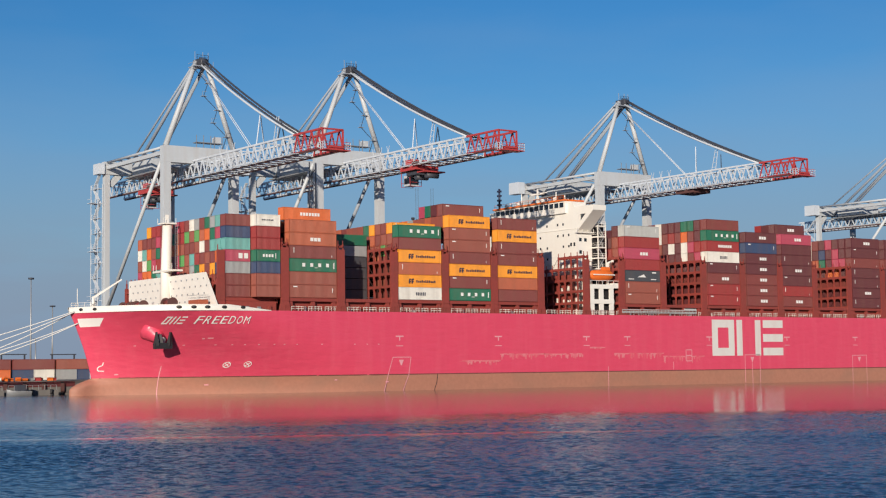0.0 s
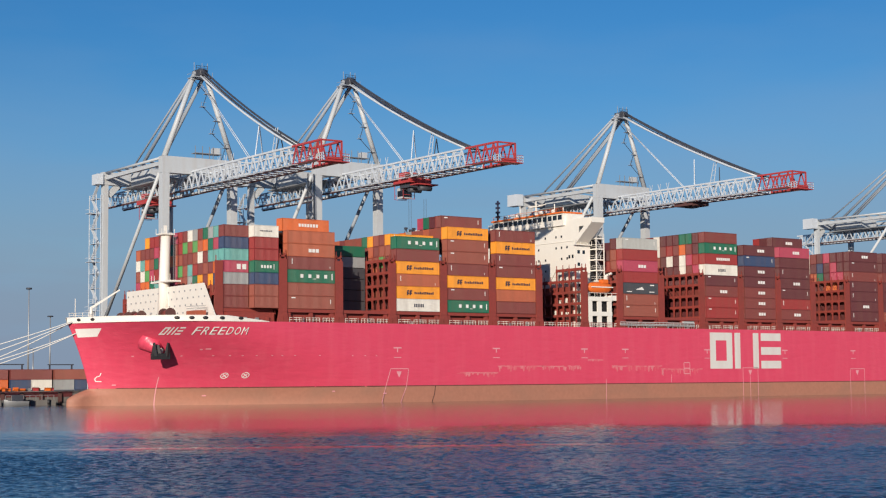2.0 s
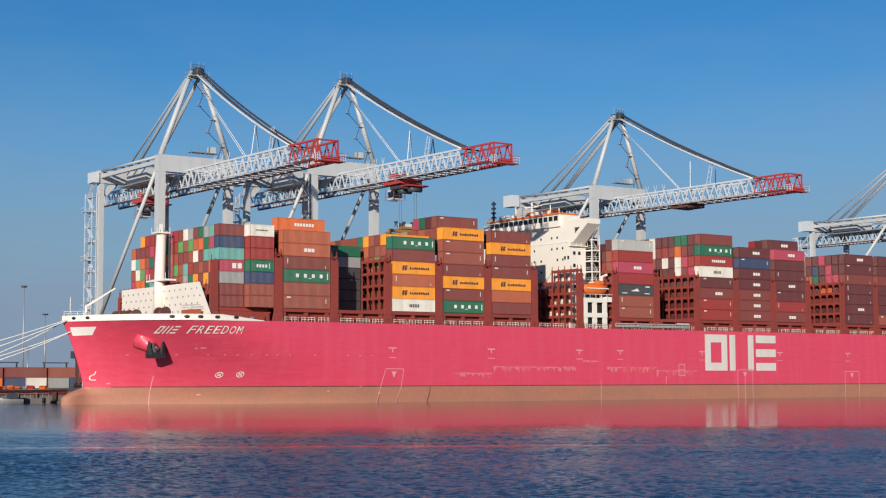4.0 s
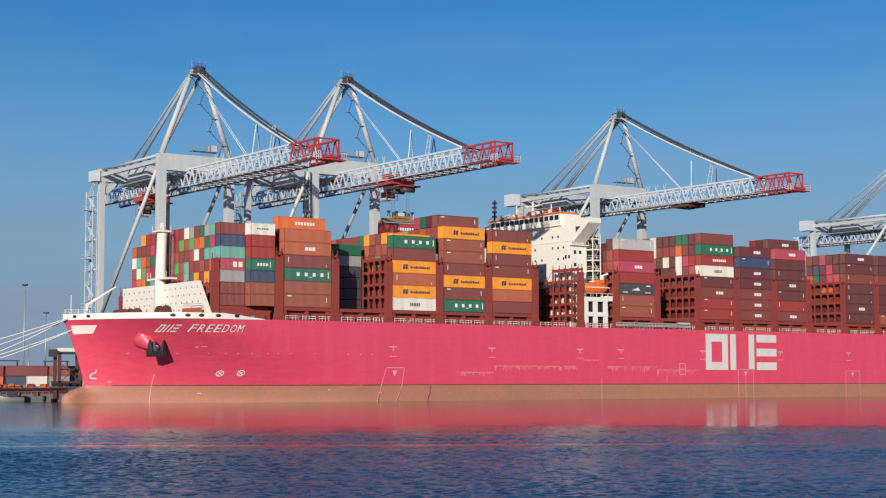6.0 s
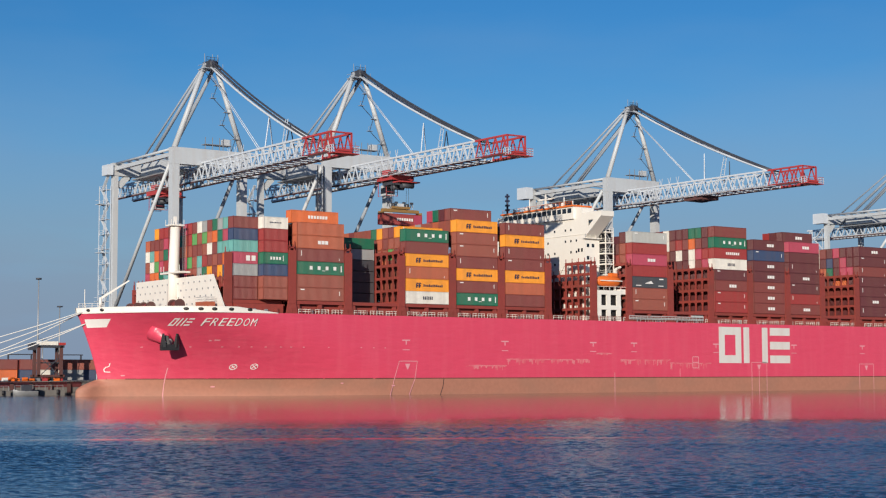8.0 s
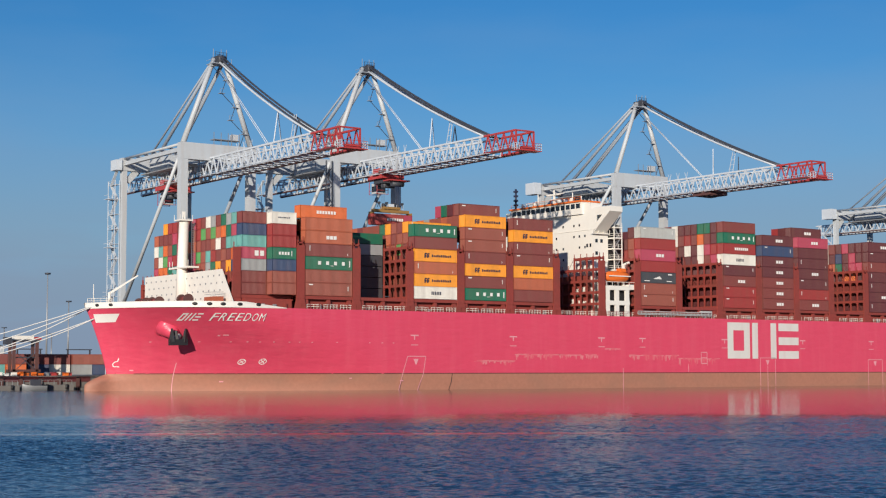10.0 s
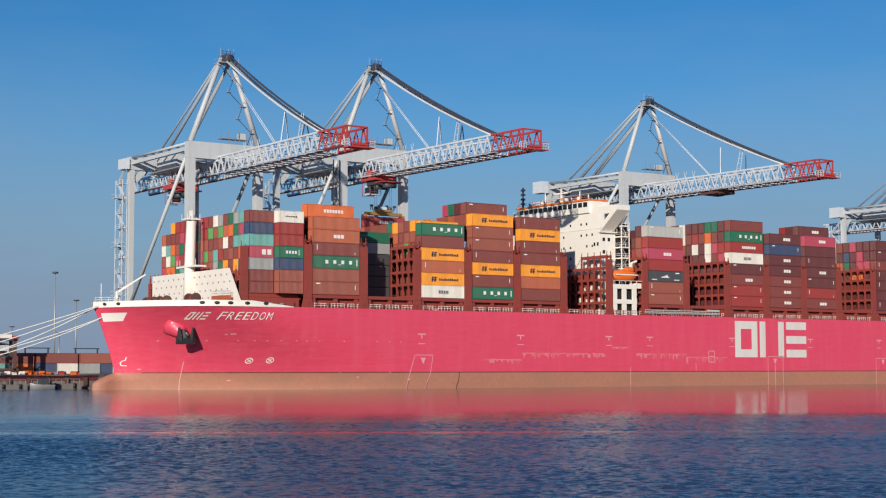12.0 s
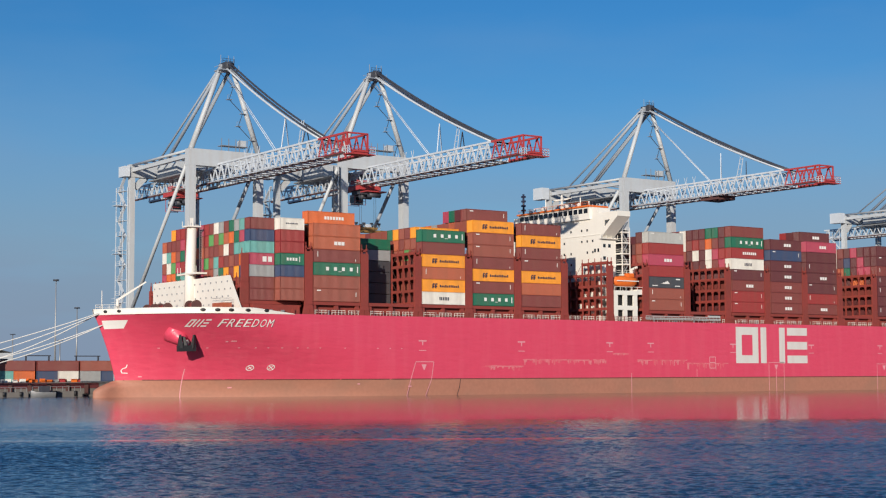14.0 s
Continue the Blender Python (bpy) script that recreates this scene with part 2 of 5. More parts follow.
def sheet(bm, grid, smooth=True):
    """A surface from rows of points."""
    rows = [[bm.verts.new(p) for p in r] for r in grid]
    for a, b in zip(rows, rows[1:]):
        for i in range(len(a) - 1):
            f = bm.faces.new((a[i], a[i + 1], b[i + 1], b[i]))
            f.smooth = smooth


def mesh_of(name, bm, mat):
    bmesh.ops.recalc_face_normals(bm, faces=bm.faces)
    me = bpy.data.meshes.new(name)
    bm.to_mesh(me)
    bm.free()
    for m in (mat if isinstance(mat, (list, tuple)) else [mat]):
        me.materials.append(m)
    return me


def part(name, bm, mat, parent, label=""):
    """One mesh object under a thing or a part."""
    ob = new(name, mesh_of(name, bm, mat))
    ob.parent = parent
    return tagged(ob, label)


def again(name, ob, parent, m):
    """Another part on the same mesh."""
    o = new(name, ob.data)
    o.parent = parent
    o.matrix_basis = m
    return o


def thing(name, label, category, group="", at=(0, 0, 0), kind=""):
    ob = new(name)
    ob.matrix_basis = Matrix.Translation(at)
    return tagged(ob, label, category, group, kind)


def structure(name, bm, mat, label, category):
    return tagged(new(name, mesh_of(name, bm, mat)), label, category, kind="structure")


# ---- water, quay, yard ground ----


def harbour_water():
    """One sheet to the horizon. Off the berth it carries wind ripples in long crests along the channel, calmer towards the ship, and the slicks of old wakes."""
    a = radians(-35.5)
    ex, ey = np.array((math.cos(a), math.sin(a))), np.array((-math.sin(a), math.cos(a)))
    mid = np.array((-168.0, -302.0))
    rs = np.random.RandomState(4)
    waves = []
    for k in range(110):
        lam, th = 0.32 * (0.85 / 0.32) ** rs.rand(), rs.normal(0, 0.7)
        waves.append((lam, 2 * np.pi / lam * math.sin(th), 2 * np.pi / lam * math.cos(th), rs.rand() * 6.283))

    def height(uu, vv, u1, v0, v1):
        z = np.zeros_like(uu)
        for lam, kx, ky, ph in waves:
            z += STEEP * lam * np.sin(kx * uu + ky * vv + ph) * (1.0 if lam > 0.75 else np.clip((214.0 - vv) / 40.0, 0.0, 1.0))
        gust = 0.8 + 0.3 * np.sin(uu * 0.07 + vv * 0.03 + 1.0) * np.sin(vv * 0.09 + uu * 0.013)
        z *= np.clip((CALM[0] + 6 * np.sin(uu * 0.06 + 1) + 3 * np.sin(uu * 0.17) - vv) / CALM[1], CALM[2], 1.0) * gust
        # smooth slicks left by passing boats
        for c0, slope, bend, w in ((113.0, 0.04, 0.0006, 1.5), (139.0, 0.05, -0.0004, 1.3), (119.5, 0.06, 0.0008, 0.8)):
            d = vv - (c0 + slope * (uu + 20) + bend * (uu + 20) ** 2)
            z *= 1 - 0.93 * np.exp(-(d / w) ** 2) * np.clip((40 - uu) / 40, 0, 1)
        return z * np.minimum.reduce((np.clip((uu + u1) / 3, 0, 1), np.clip((u1 - uu) / 3, 0, 1), np.clip((vv - v0) / 3, 0, 1), np.clip((v1 - vv) / 8, 0, 1)))

    def put_down(uu, vv, z):
        return np.stack((mid[0] + uu * ex[0] + vv * ey[0], mid[1] + uu * ex[1] + vv * ey[1], z), -1).reshape(-1, 3)

    verts, faces, k = [], [], 0
    U0, U1, V0, VN, VM, V1 = 37.0, 67.0, 46.0, 105.0, 216.0, 346.0
    for half_u, du, vs in ((U0, 0.15, np.linspace(V0, VN, 590)), (U1, 0.2, np.linspace(VN, VM, 450)), (112.0, 0.9, np.linspace(VM, V1, 146))):
        u = np.linspace(-half_u, half_u, int(2 * half_u / du))
        uu, vv = np.meshgrid(u, vs)
        verts.append(put_down(uu, vv, height(uu, vv, half_u, -99.0 if vs[0] == VN else vs[0], 999.0 if vs[-1] == VN else vs[-1])))
        idx = np.arange(uu.size).reshape(uu.shape) + k
        faces.append(np.stack((idx[:-1, :-1], idx[:-1, 1:], idx[1:, 1:], idx[1:, :-1]), -1).reshape(-1, 4))
        k += uu.size
    # level sheet round the rippled part
    for u0, u1, v0, v1 in ((-3200, 3200, -3000, V0), (-3200, -U0, V0, VN), (U0, 3200, V0, VN), (-3200, -U1, VN, VM), (U1, 3200, VN, VM), (-3200, -112, VM, V1), (112, 3200, VM, V1), (-3200, 3200, V1, 3600)):
        uu, vv = np.array((u0, u1, u1, u0), float), np.array((v0, v0, v1, v1), float)
        verts.append(put_down(uu, vv, np.zeros(4)))
        faces.append(np.arange(k, k + 4).reshape(1, 4))
        k += 4
    verts, faces = np.concatenate(verts).astype(np.float32), np.concatenate(faces).astype(np.int32)
    me = bpy.data.meshes.new("water")
    me.vertices.add(len(verts))
    me.vertices.foreach_set("co", verts.ravel())
    me.loops.add(faces.size)
    me.loops.foreach_set("vertex_index", faces.ravel())
    me.polygons.add(len(faces))
    me.polygons.foreach_set("loop_start", np.arange(0, faces.size, 4, dtype=np.int32))
    me.polygons.foreach_set("use_smooth", np.ones(len(faces), bool))
    me.update(calc_edges=True)
    me.materials.append(WATER)
    return tagged(new("water", me), "dark blue rippled harbour water", "water", kind="structure")


STEEP = 0.0042
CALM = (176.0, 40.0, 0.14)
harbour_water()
QZ, QY = 3.3, 53.6
bm = bmesh.new()
box(bm, -1500, 2500, QY, 140, -6, QZ)
structure("quay", bm, CONCRETE, "weathered concrete quay along the berth", "quay")
bm = bmesh.new()
box(bm, -3400, 3400, 140, 3300, -6, QZ - 0.02)
structure("ground", bm, ASPHALT, "dark asphalt container yard behind the quay", "ground")

# ---- ship hull ----
YC, HB, DECK, BT = 25.05, 25.4, 18.05, 3.75
STERN = 331.0


def stem(z):
    return -29.4 - 5.5 * max(0.0, z / 18.05) ** 1.5


def half(d, z):
    """Half breadth d metres behind the stem at height z."""
    k = min(1.0, max(0.0, z / DECK))
    f = k ** 1.7
    length, n = 62 + (33 - 62) * f, 1.65 + (3.4 - 1.65) * f
    u = min(1.0, max(0.0, d / length))
    return HB * (1 - (1 - u) ** n) + 0.25 * (1 - u) * min(1, d / 2)


STATIONS = [0, 0.15, 0.5, 1, 1.7, 2.5, 3.5, 5, 7, 9, 11, 14, 17, 20, 24, 28, 33, 38, 44, 50, 56, 62, 80, 110, 140, 170, 200, 230, 260, 290, 320, 345]


def hull_band(levels):
    bm = bmesh.new()
    for side in (-1, 1):
        grid = []
        for z in levels:
            row = []
            for d in STATIONS:
                x = min(stem(z) + d, STERN)
                taper = 1 - 0.25 * max(0, (x - 300) / 31) ** 2 * (1 - max(0, z) / 18.05)
                row.append((x, YC + side * half(d, z) * taper, z))
            grid.append(row)
        sheet(bm, grid)
        # transom half
        for a, b in zip(grid, grid[1:]):
            v = [bm.verts.new(p) for p in (a[-1], b[-1], (b[-1][0], YC, b[-1][2]), (a[-1][0], YC, a[-1][2]))]
            bm.faces.new(v)
    bmesh.ops.remove_doubles(bm, verts=bm.verts, dist=0.001)
    return bm


ship = thing("container_ship", "long magenta container ship with brown lower hull, moored at the quay", "ship")
part("hull", hull_band([BT + (DECK - BT) * i / 14 for i in range(15)]), HULL_PINK, ship, "magenta painted steel hull side")


def forefoot(z):
    """The stem below the pink paint runs out into the bulb."""
    u = min(1.0, max(0.0, (z - 1.2) / (BT - 1.2)))
    return -35.0 + (stem(BT) + 35.0) * u ** 1.6


def lower_hull():
    bm = bmesh.new()
    for side in (-1, 1):
        grid = []
        for z in (-4, -2, 0, 0.8, 1.4, 1.9, 2.4, 2.8, 3.2, 3.5, BT):
            x0, swell = forefoot(z), 1.5 * min(1.0, (BT - z) / 1.3)
            row = []
            for d in STATIONS:
                x = min(x0 + d, STERN)
                n = swell * min(1.0, d / 2.0) ** 0.5 * (1 - min(1.0, d / 18.0))
                taper = 1 - 0.25 * max(0, (x - 300) / 31) ** 2 * (1 - max(0, z) / 18.05)
                row.append((x, YC + side * math.hypot(half(max(0.0, x - stem(z)), z), n) * taper, z))
            grid.append(row)
        sheet(bm, grid)
        for a, b in zip(grid, grid[1:]):
            bm.faces.new([bm.verts.new(p) for p in (a[-1], b[-1], (b[-1][0], YC, b[-1][2]), (a[-1][0], YC, a[-1][2]))])
    bmesh.ops.remove_doubles(bm, verts=bm.verts, dist=0.001)
    return bm


part("lower_hull", lower_hull(), BOOT, ship, "worn brown antifouling paint")
# decks
bm = bmesh.new()
outline = [(min(stem(DECK) + d, STERN), half(d, DECK) - 0.02) for d in STATIONS]
sheet(bm, [[(x, YC - b, DECK - 0.05) for x, b in outline], [(x, YC + b, DECK - 0.05) for x, b in outline]], False)
part("deck", bm, DECK_RED, ship, "oxide red steel deck")


def bulwark():
    """White plate round the bow, lower towards its ends."""
    bm = bmesh.new()
    ds = [i * 0.75 for i in range(0, 49)]
    for side in (-1, 1):
        rows = [[], [], [], []]
        for d in ds:
            x = stem(DECK) + d
            top = DECK + 1.2 - 1.15 * max(0, (d - 26) / 10) ** 1.0 if d > 26 else DECK + 1.2
            b = half(d, DECK)
            rows[0].append((x - 0.12, YC + side * (b + 0.06), DECK - 0.1))
            rows[1].append((x - 0.35, YC + side * (b + 0.22), max(top, DECK - 0.05)))
            rows[2].append((x - 0.2, YC + side * max(b - 0.05, 0), max(top, DECK - 0.05)))
            rows[3].append((x, YC + side * max(b - 0.15, 0), DECK - 0.1))
        sheet(bm, rows)
    return bm


part("bulwark", bulwark(), SHIP_WHITE, ship, "white bow bulwark with oval fairleads")

# ---- stacks ----
L40, L20, HC, STD, PITCH, CW = 12.19, 6.06, 2.9, 2.59, 2.494, 2.44
ZB = 21.0


def corrugated(bm, length, height):
    """Body of a container: ribbed sides and ends set back between the rails, and a roof."""
    y0, y1 = 0.05, CW - 0.05
    step, dep = 0.28, 0.04
    for side, y in ((-1, y0), (1, y1)):
        xs = []
        n = int((length - 0.3) / step)
        for i in range(n):
            x = 0.15 + i * (length - 0.3) / n
            s = (length - 0.3) / n
            xs += [(x, 0), (x + s * 0.25, 0), (x + s * 0.5, 1), (x + s * 0.75, 1)]
        xs.append((length - 0.15, 0))
        sheet(bm, [[(x, y - side * dep * o, z) for x, o in xs] for z in (0.14, height - 0.10)], False)
    for side, x in ((-1, 0.05), (1, length - 0.05)):
        ys = []
        n = 8
        for i in range(n):
            y = 0.1 + i * (CW - 0.2) / n
            s = (CW - 0.2) / n
            ys += [(y, 0), (y + s * 0.3, 0), (y + s * 0.5, 1), (y + s * 0.8, 1)]
        ys.append((CW - 0.1, 0))
        sheet(bm, [[(x - side * dep * o, y, z) for y, o in ys] for z in (0.14, height - 0.10)], False)
    box(bm, 0.08, length - 0.08, 0.08, CW - 0.08, height - 0.10, height - 0.03)
    box(bm, 0.08, length - 0.08, 0.08, CW - 0.08, 0.10, 0.16)


def frame_bm(length, height):
    bm = bmesh.new()
    for x in (0, length - 0.16):
        for y in (0, CW - 0.16):
            box(bm, x, x + 0.16, y, y + 0.16, 0, height)
    for z0, z1 in ((0.02, 0.17), (height - 0.13, height - 0.01)):
        for y in (0.012, CW - 0.112):
            box(bm, 0.16, length - 0.16, y, y + 0.1, z0, z1)
        for x in (0.012, length - 0.112):
            box(bm, x, x + 0.1, 0.16, CW - 0.16, z0, z1)
    return bm


def door_bm(height):
    """Lock rods and hinges on an end."""
    bm = bmesh.new()
    for y in (0.45, 0.95, 1.49, 1.99):
        box(bm, -0.03, 0.03, y - 0.03, y + 0.03, 0.15, height - 0.15)
        for z in (0.9, 1.5):
            box(bm, -0.05, 0.03, y - 0.12, y + 0.06, z, z + 0.06)
    return bm


BODY, FRAME = {}, {}
for ln in (L40, L20):
    for ht in (HC, STD):
        b = bmesh.new()
        corrugated(b, ln, ht)
        BODY[ln, ht] = mesh_of("body", b, PAINTS["br"])
        FRAME[ln, ht] = mesh_of("frame", frame_bm(ln, ht), PAINTS["br"])
LOCKS = mesh_of("lock_rods", door_bm(HC), STEEL)

WORDS = {"br": "oxide red", "bn": "chestnut brown", "or": "bright orange", "ob": "burnt orange", "rd": "red", "gn": "dark green", "yl": "amber yellow",
         "wh": "off-white", "nv": "navy blue", "gy": "grey", "te": "teal", "mg": "magenta", "dr": "dark oxide red", "dk": "charcoal", "pg": "pale grey", "cg": "light green"}


def bars(name, groups, mat):
    """Flat markings just proud of a container's side: each group of spans x0, x1, z0, z1 is one mesh."""
    out = []
    for spans in groups:
        b = bmesh.new()
        for x0, x1, z0, z1 in (spans if isinstance(spans, list) else [spans]):
            box(b, x0, x1, -0.022, 0.012, z0, z1)
        out.append(mesh_of(name, b, mat))
    return out


def blocks(x0, x1, z0, z1, n, fill=0.7, dips=()):
    """A row of plain bars; those in dips stand lower."""
    w = (x1 - x0) / n
    return [(x0 + i * w, x0 + (i + fill) * w, z0, z1 - (0.25 * (z1 - z0) if i in dips else 0)) for i in range(n)]


MARKS = {
    "word4": bars("marking", blocks(3.3, 11.5, 1.1, 1.9, 4, 0.36) + [(11.35, 11.6, 0.75, 2.15), (6.5, 7.3, 0.85, 0.97)], MARK_WHITE),
    "word7": bars("marking", blocks(4.3, 9.5, 1.12, 1.82, 7, 0.72), MARK_WHITE),
    "word11": bars("marking", [[(2.9, 3.25, 0.85, 1.7), (3.0, 3.55, 1.7, 2.0), (3.25, 3.5, 1.15, 1.45)], [(3.65, 4.0, 0.85, 1.7), (3.75, 4.3, 1.7, 2.0), (4.0, 4.25, 1.15, 1.45)]], MARK_DARK),
    "word11b": bars("marking", blocks(5.0, 10.6, 1.12, 1.68, 11, 0.66, (1, 2, 4, 8, 9)), MARK_DARK),
    "dark3": bars("marking", blocks(4.9, 7.8, 1.0, 1.75, 6, 0.55), MARK_DARK),
    "white3": bars("marking", blocks(5.4, 8.2, 1.02, 1.8, 3, 0.82), MARK_WHITE),
    "short3": bars("marking", blocks(3.2, 5.9, 0.7, 1.85, 2, 0.72), MARK_WHITE),
    "short4": bars("marking", blocks(1.7, 4.6, 0.95, 1.6, 4, 0.62) + [(4.85, 5.0, 0.7, 1.9)], MARK_WHITE),
    "short7": bars("marking", blocks(1.5, 4.5, 1.22, 1.5, 7, 0.62, (2, 5)), MARK_DARK),
    "tail": bars("marking", [(1.1, 1.26, 1.2, 2.4), (10.9, 11.0, 0.4, 0.9)], MARK_WHITE),
    "tail2": bars("marking", [(1.0, 2.0, 2.3, 2.55), (11.0, 11.15, 1.2, 2.2)], MARK_WHITE),
    "crest": bars("marking", [[(4.4, 7.2, 1.1, 1.25), (4.9, 7.0, 1.25, 1.45), (5.6, 6.8, 1.45, 1.65), (6.2, 6.6, 1.65, 1.85)], (1.2, 3.0, 0.5, 0.7), (9.0, 10.8, 0.5, 0.7), (9.4, 10.8, 2.2, 2.5)], MARK_WHITE),
}


def container(x, y, z, colour, length=L40, height=HC, marks=(), name="shipping_container", where="stacked on the ship", rods=False, group="containers on the ship"):
    c = thing(name, f"{WORDS[colour]} ribbed steel shipping container, {where}", "container", group, (x, y, z))
    for nm, me in (("body", BODY[length, height]), ("frame", FRAME[length, height])):
        o = new(nm, me)
        o.parent = c
        o.material_slots[0].link = "OBJECT"
        o.material_slots[0].material = PAINTS[colour]
    for mk in marks:
        for me in MARKS[mk]:
            o = new("marking", me)
            o.parent = c
    if rods:
        o = new("lock_rods", LOCKS)
        o.parent = c
        o.scale = (1, 1, height / HC)
    return c


rng = random.Random(5)
BOW_MIX = ["br"] * 4 + ["bn"] * 2 + ["ob"] * 2 + ["rd"] * 3 + ["or"] * 2 + ["gn"] * 3 + ["yl"] * 2 + ["wh"] * 2 + ["mg"] * 3 + ["nv", "gy", "te", "te", "cg"]
MIX = ["br"] * 7 + ["bn"] * 4 + ["ob"] * 2 + ["rd"] * 3 + ["or", "gn", "yl", "yl", "wh", "nv", "gy", "te", "mg", "mg", "cg"]
REDS = ["dr"] * 9 + ["br"] * 4 + ["bn"] * 3 + ["rd"] * 2 + ["mg", "mg", "gn", "wh", "or", "nv"]


REST = []


def bay(x, stacks, length=L40, before=None, rows=20, open_rows=0, seen=10):
    """One bay. stacks: row -> list of (colour, marks) from below, or a tier count; height HC unless the row gives STD.
    before: tiers by row in the bay ahead, which hide the ends of those behind it."""
    tiers = {}
    for r in range(rows):
        s = stacks(r)
        if s:
            cols, ht = s
            tiers[r] = (cols, ht)
    for r, (cols, ht) in tiers.items():
        out = tiers.get(r - 1, ((), HC))
        side_top = len(out[0]) * out[1]
        ahead = before(r) if before else 0
        for i, c in enumerate(cols):
            z = i * ht
            if i < len(cols) - 1 and z + ht < side_top + 0.5 and z + ht < ahead + 0.5 and r < rows - 1:
                continue
            c, marks = c if isinstance(c, tuple) else (c, ())
            if not marks and rng.random() < 0.6 and length == L40:
                marks = (rng.choice(("tail", "tail2")),)
            if r == 0 or (r == 1 and z + ht > side_top + 0.5) or (open_rows and r < open_rows and z + ht > seen):
                container(x, r * PITCH, ZB + z, c, length, ht, marks)
            else:
                REST.append((x, r * PITCH, ZB + z, length, ht, c))


def pick(mix, n):
    return [rng.choice(mix) for _ in range(n)]


H3 = ("br", ("white3",))
D3 = ("dr", ("white3",))
BR = "br"
UA, HL, HY, ON = ("gn", ("word4",)), ("yl", ("word11", "word11b")), ("or", ("word7",)), ("mg", ("white3",))


def rows_of(first, counts, mix):
    """Rows: the given outer stacks, then counts(row) tiers of mixed colours."""
    def f(r):
        if r in first:
            return first[r]
        n = counts(r)
        low = min(2 if mix is BOW_MIX else 4, n[0]) if n else 0
        return (pick(LOW, low) + pick(mix, n[0] - low), n[1]) if n else None
    return f


LOW = ["dr", "dr", "br", "dr", "br", "bn"]


def ends(low, *tops):
    """Rows behind the outer one, with the upper tiers named."""
    return {i + 1: (list(low) + list(t), HC) for i, t in enumerate(tops)}



A = [-8.77, 5.69, 20.15, 34.60, 49.10, 63.57]
B = [104.66, 119.40, 134.21, 148.98, 163.17, 177.80, 192.52, 207.10, 221.7, 236.4, 251.0]
# first bay: two short stacks, one behind the other
bay(A[0], rows_of({0: None, 1: ([BR, BR, "gy", ("mg", ("short3",)), "te", "nv", BR], STD)}, lambda r: ((7 if r < 17 else 6), STD) if r < 19 else None, BOW_MIX), 
    L20, rows=19, open_rows=19, seen=5)
bay(A[0] + 6.13, rows_of({0: (["bn", "bn", "nv", ("gn", ("short4",)), "rd", "rd", ("wh", ("short7",))], STD)}, lambda r: (7, STD) if r < 9 else (6, STD), BOW_MIX), L20, before=lambda r: 18)
bay(A[1], rows_of({0: (["bn", "bn", UA, BR, ("ob", ("white3",)), "ob"], HC), 1: (["bn", "bn", BR, BR, "ob", "ob", HY], HC)}, lambda r: (6, HC), MIX), before=lambda r: 18 if r else 0)
bay(A[2], rows_of({4: (["dk", "dk", "dk", "dk", "gy", UA], STD)}, lambda r: (6, STD) if r > 4 else None, MIX), before=lambda r: 17)
bay(A[3], rows_of({0: (([("wh", ("dark3",)), HL, "ob", HL, BR, UA]), HC), 1: (["br", "br", "bn", "br", "br", "bn", "yl"], STD), 2: (["br", "bn", "br", "br", "cg", "bn", "br"], STD), 3: (["br", "bn", "br", "ob", "bn", "br", "bn"], STD), 4: (["br", "bn", "br", "br", "bn", "ob", "yl"], STD), 5: (["br", "br", "br", "bn", "ob", "br", "gn"], STD)}, lambda r: (7, STD), ["bn", "ob", "yl", "br", "br"]), before=lambda r: 0 if r < 4 else 12, open_rows=6)
bay(A[4], rows_of({0: ([UA, BR, HL, BR, "bn", "bn", HL], HC), 1: ([BR] * 6 + ["bn", BR], HC), 2: ([BR] * 6 + ["bn", "dr"], HC), 3: ([BR] * 6 + ["ob", "gn"], HC), 4: ([BR] * 6 + ["bn", "mg"], HC)}, lambda r: (8, HC) if r < 5 else (4, HC) if 8 < r < 15 else (7, HC), MIX), before=lambda r: 17)
bay(A[5], rows_of({0: ([BR, "ob", HL, BR, BR, HL, BR], HC)}, lambda r: (7, HC), REDS), before=lambda r: 20)
bay(B[0], rows_of({0: (["bn", "bn", ("dk", ("crest",)), "rd", ON, "rd", "pg"], HC)}, lambda r: (7 - (r > 1), HC), REDS), open_rows=5)
bay(B[1], rows_of({}, lambda r: (5, HC) if r > 6 else None, REDS), before=lambda r: 15)
bay(B[2], rows_of({0: (["rd", "rd", H3, "dr", ("wh", ("dark3",)), ("rd", ("word7",)), UA, BR], HC), **ends(LOW[:4], ("mg", "rd", "dr", "dr"), ("br", "mg", "br", "gn"), ("wh", "wh", "or", "gn"), ("dr", "dr", "br", "dr"), ("dr", "wh", "rd", "dr"), ("br", "dr", "br", "dr"))}, lambda r: (8, HC), REDS), before=lambda r: 0 if r < 7 else 12, open_rows=8)
bay(B[3], rows_of({0: ([H3, H3, H3, D3, D3, "nv", D3], HC)}, lambda r: (7, HC), REDS), before=lambda r: 20)
bay(B[4], rows_of({0: ([H3, "rd", "dr", D3, "dr", "dr", ON], HC), 1: (["dr"] * 7 + [D3], HC)}, lambda r: (8, HC) if r < 4 else (7, HC), REDS), before=lambda r: 20)
bay(B[5], rows_of({}, lambda r: (5, HC) if r > 5 else None, REDS), before=lambda r: 20)
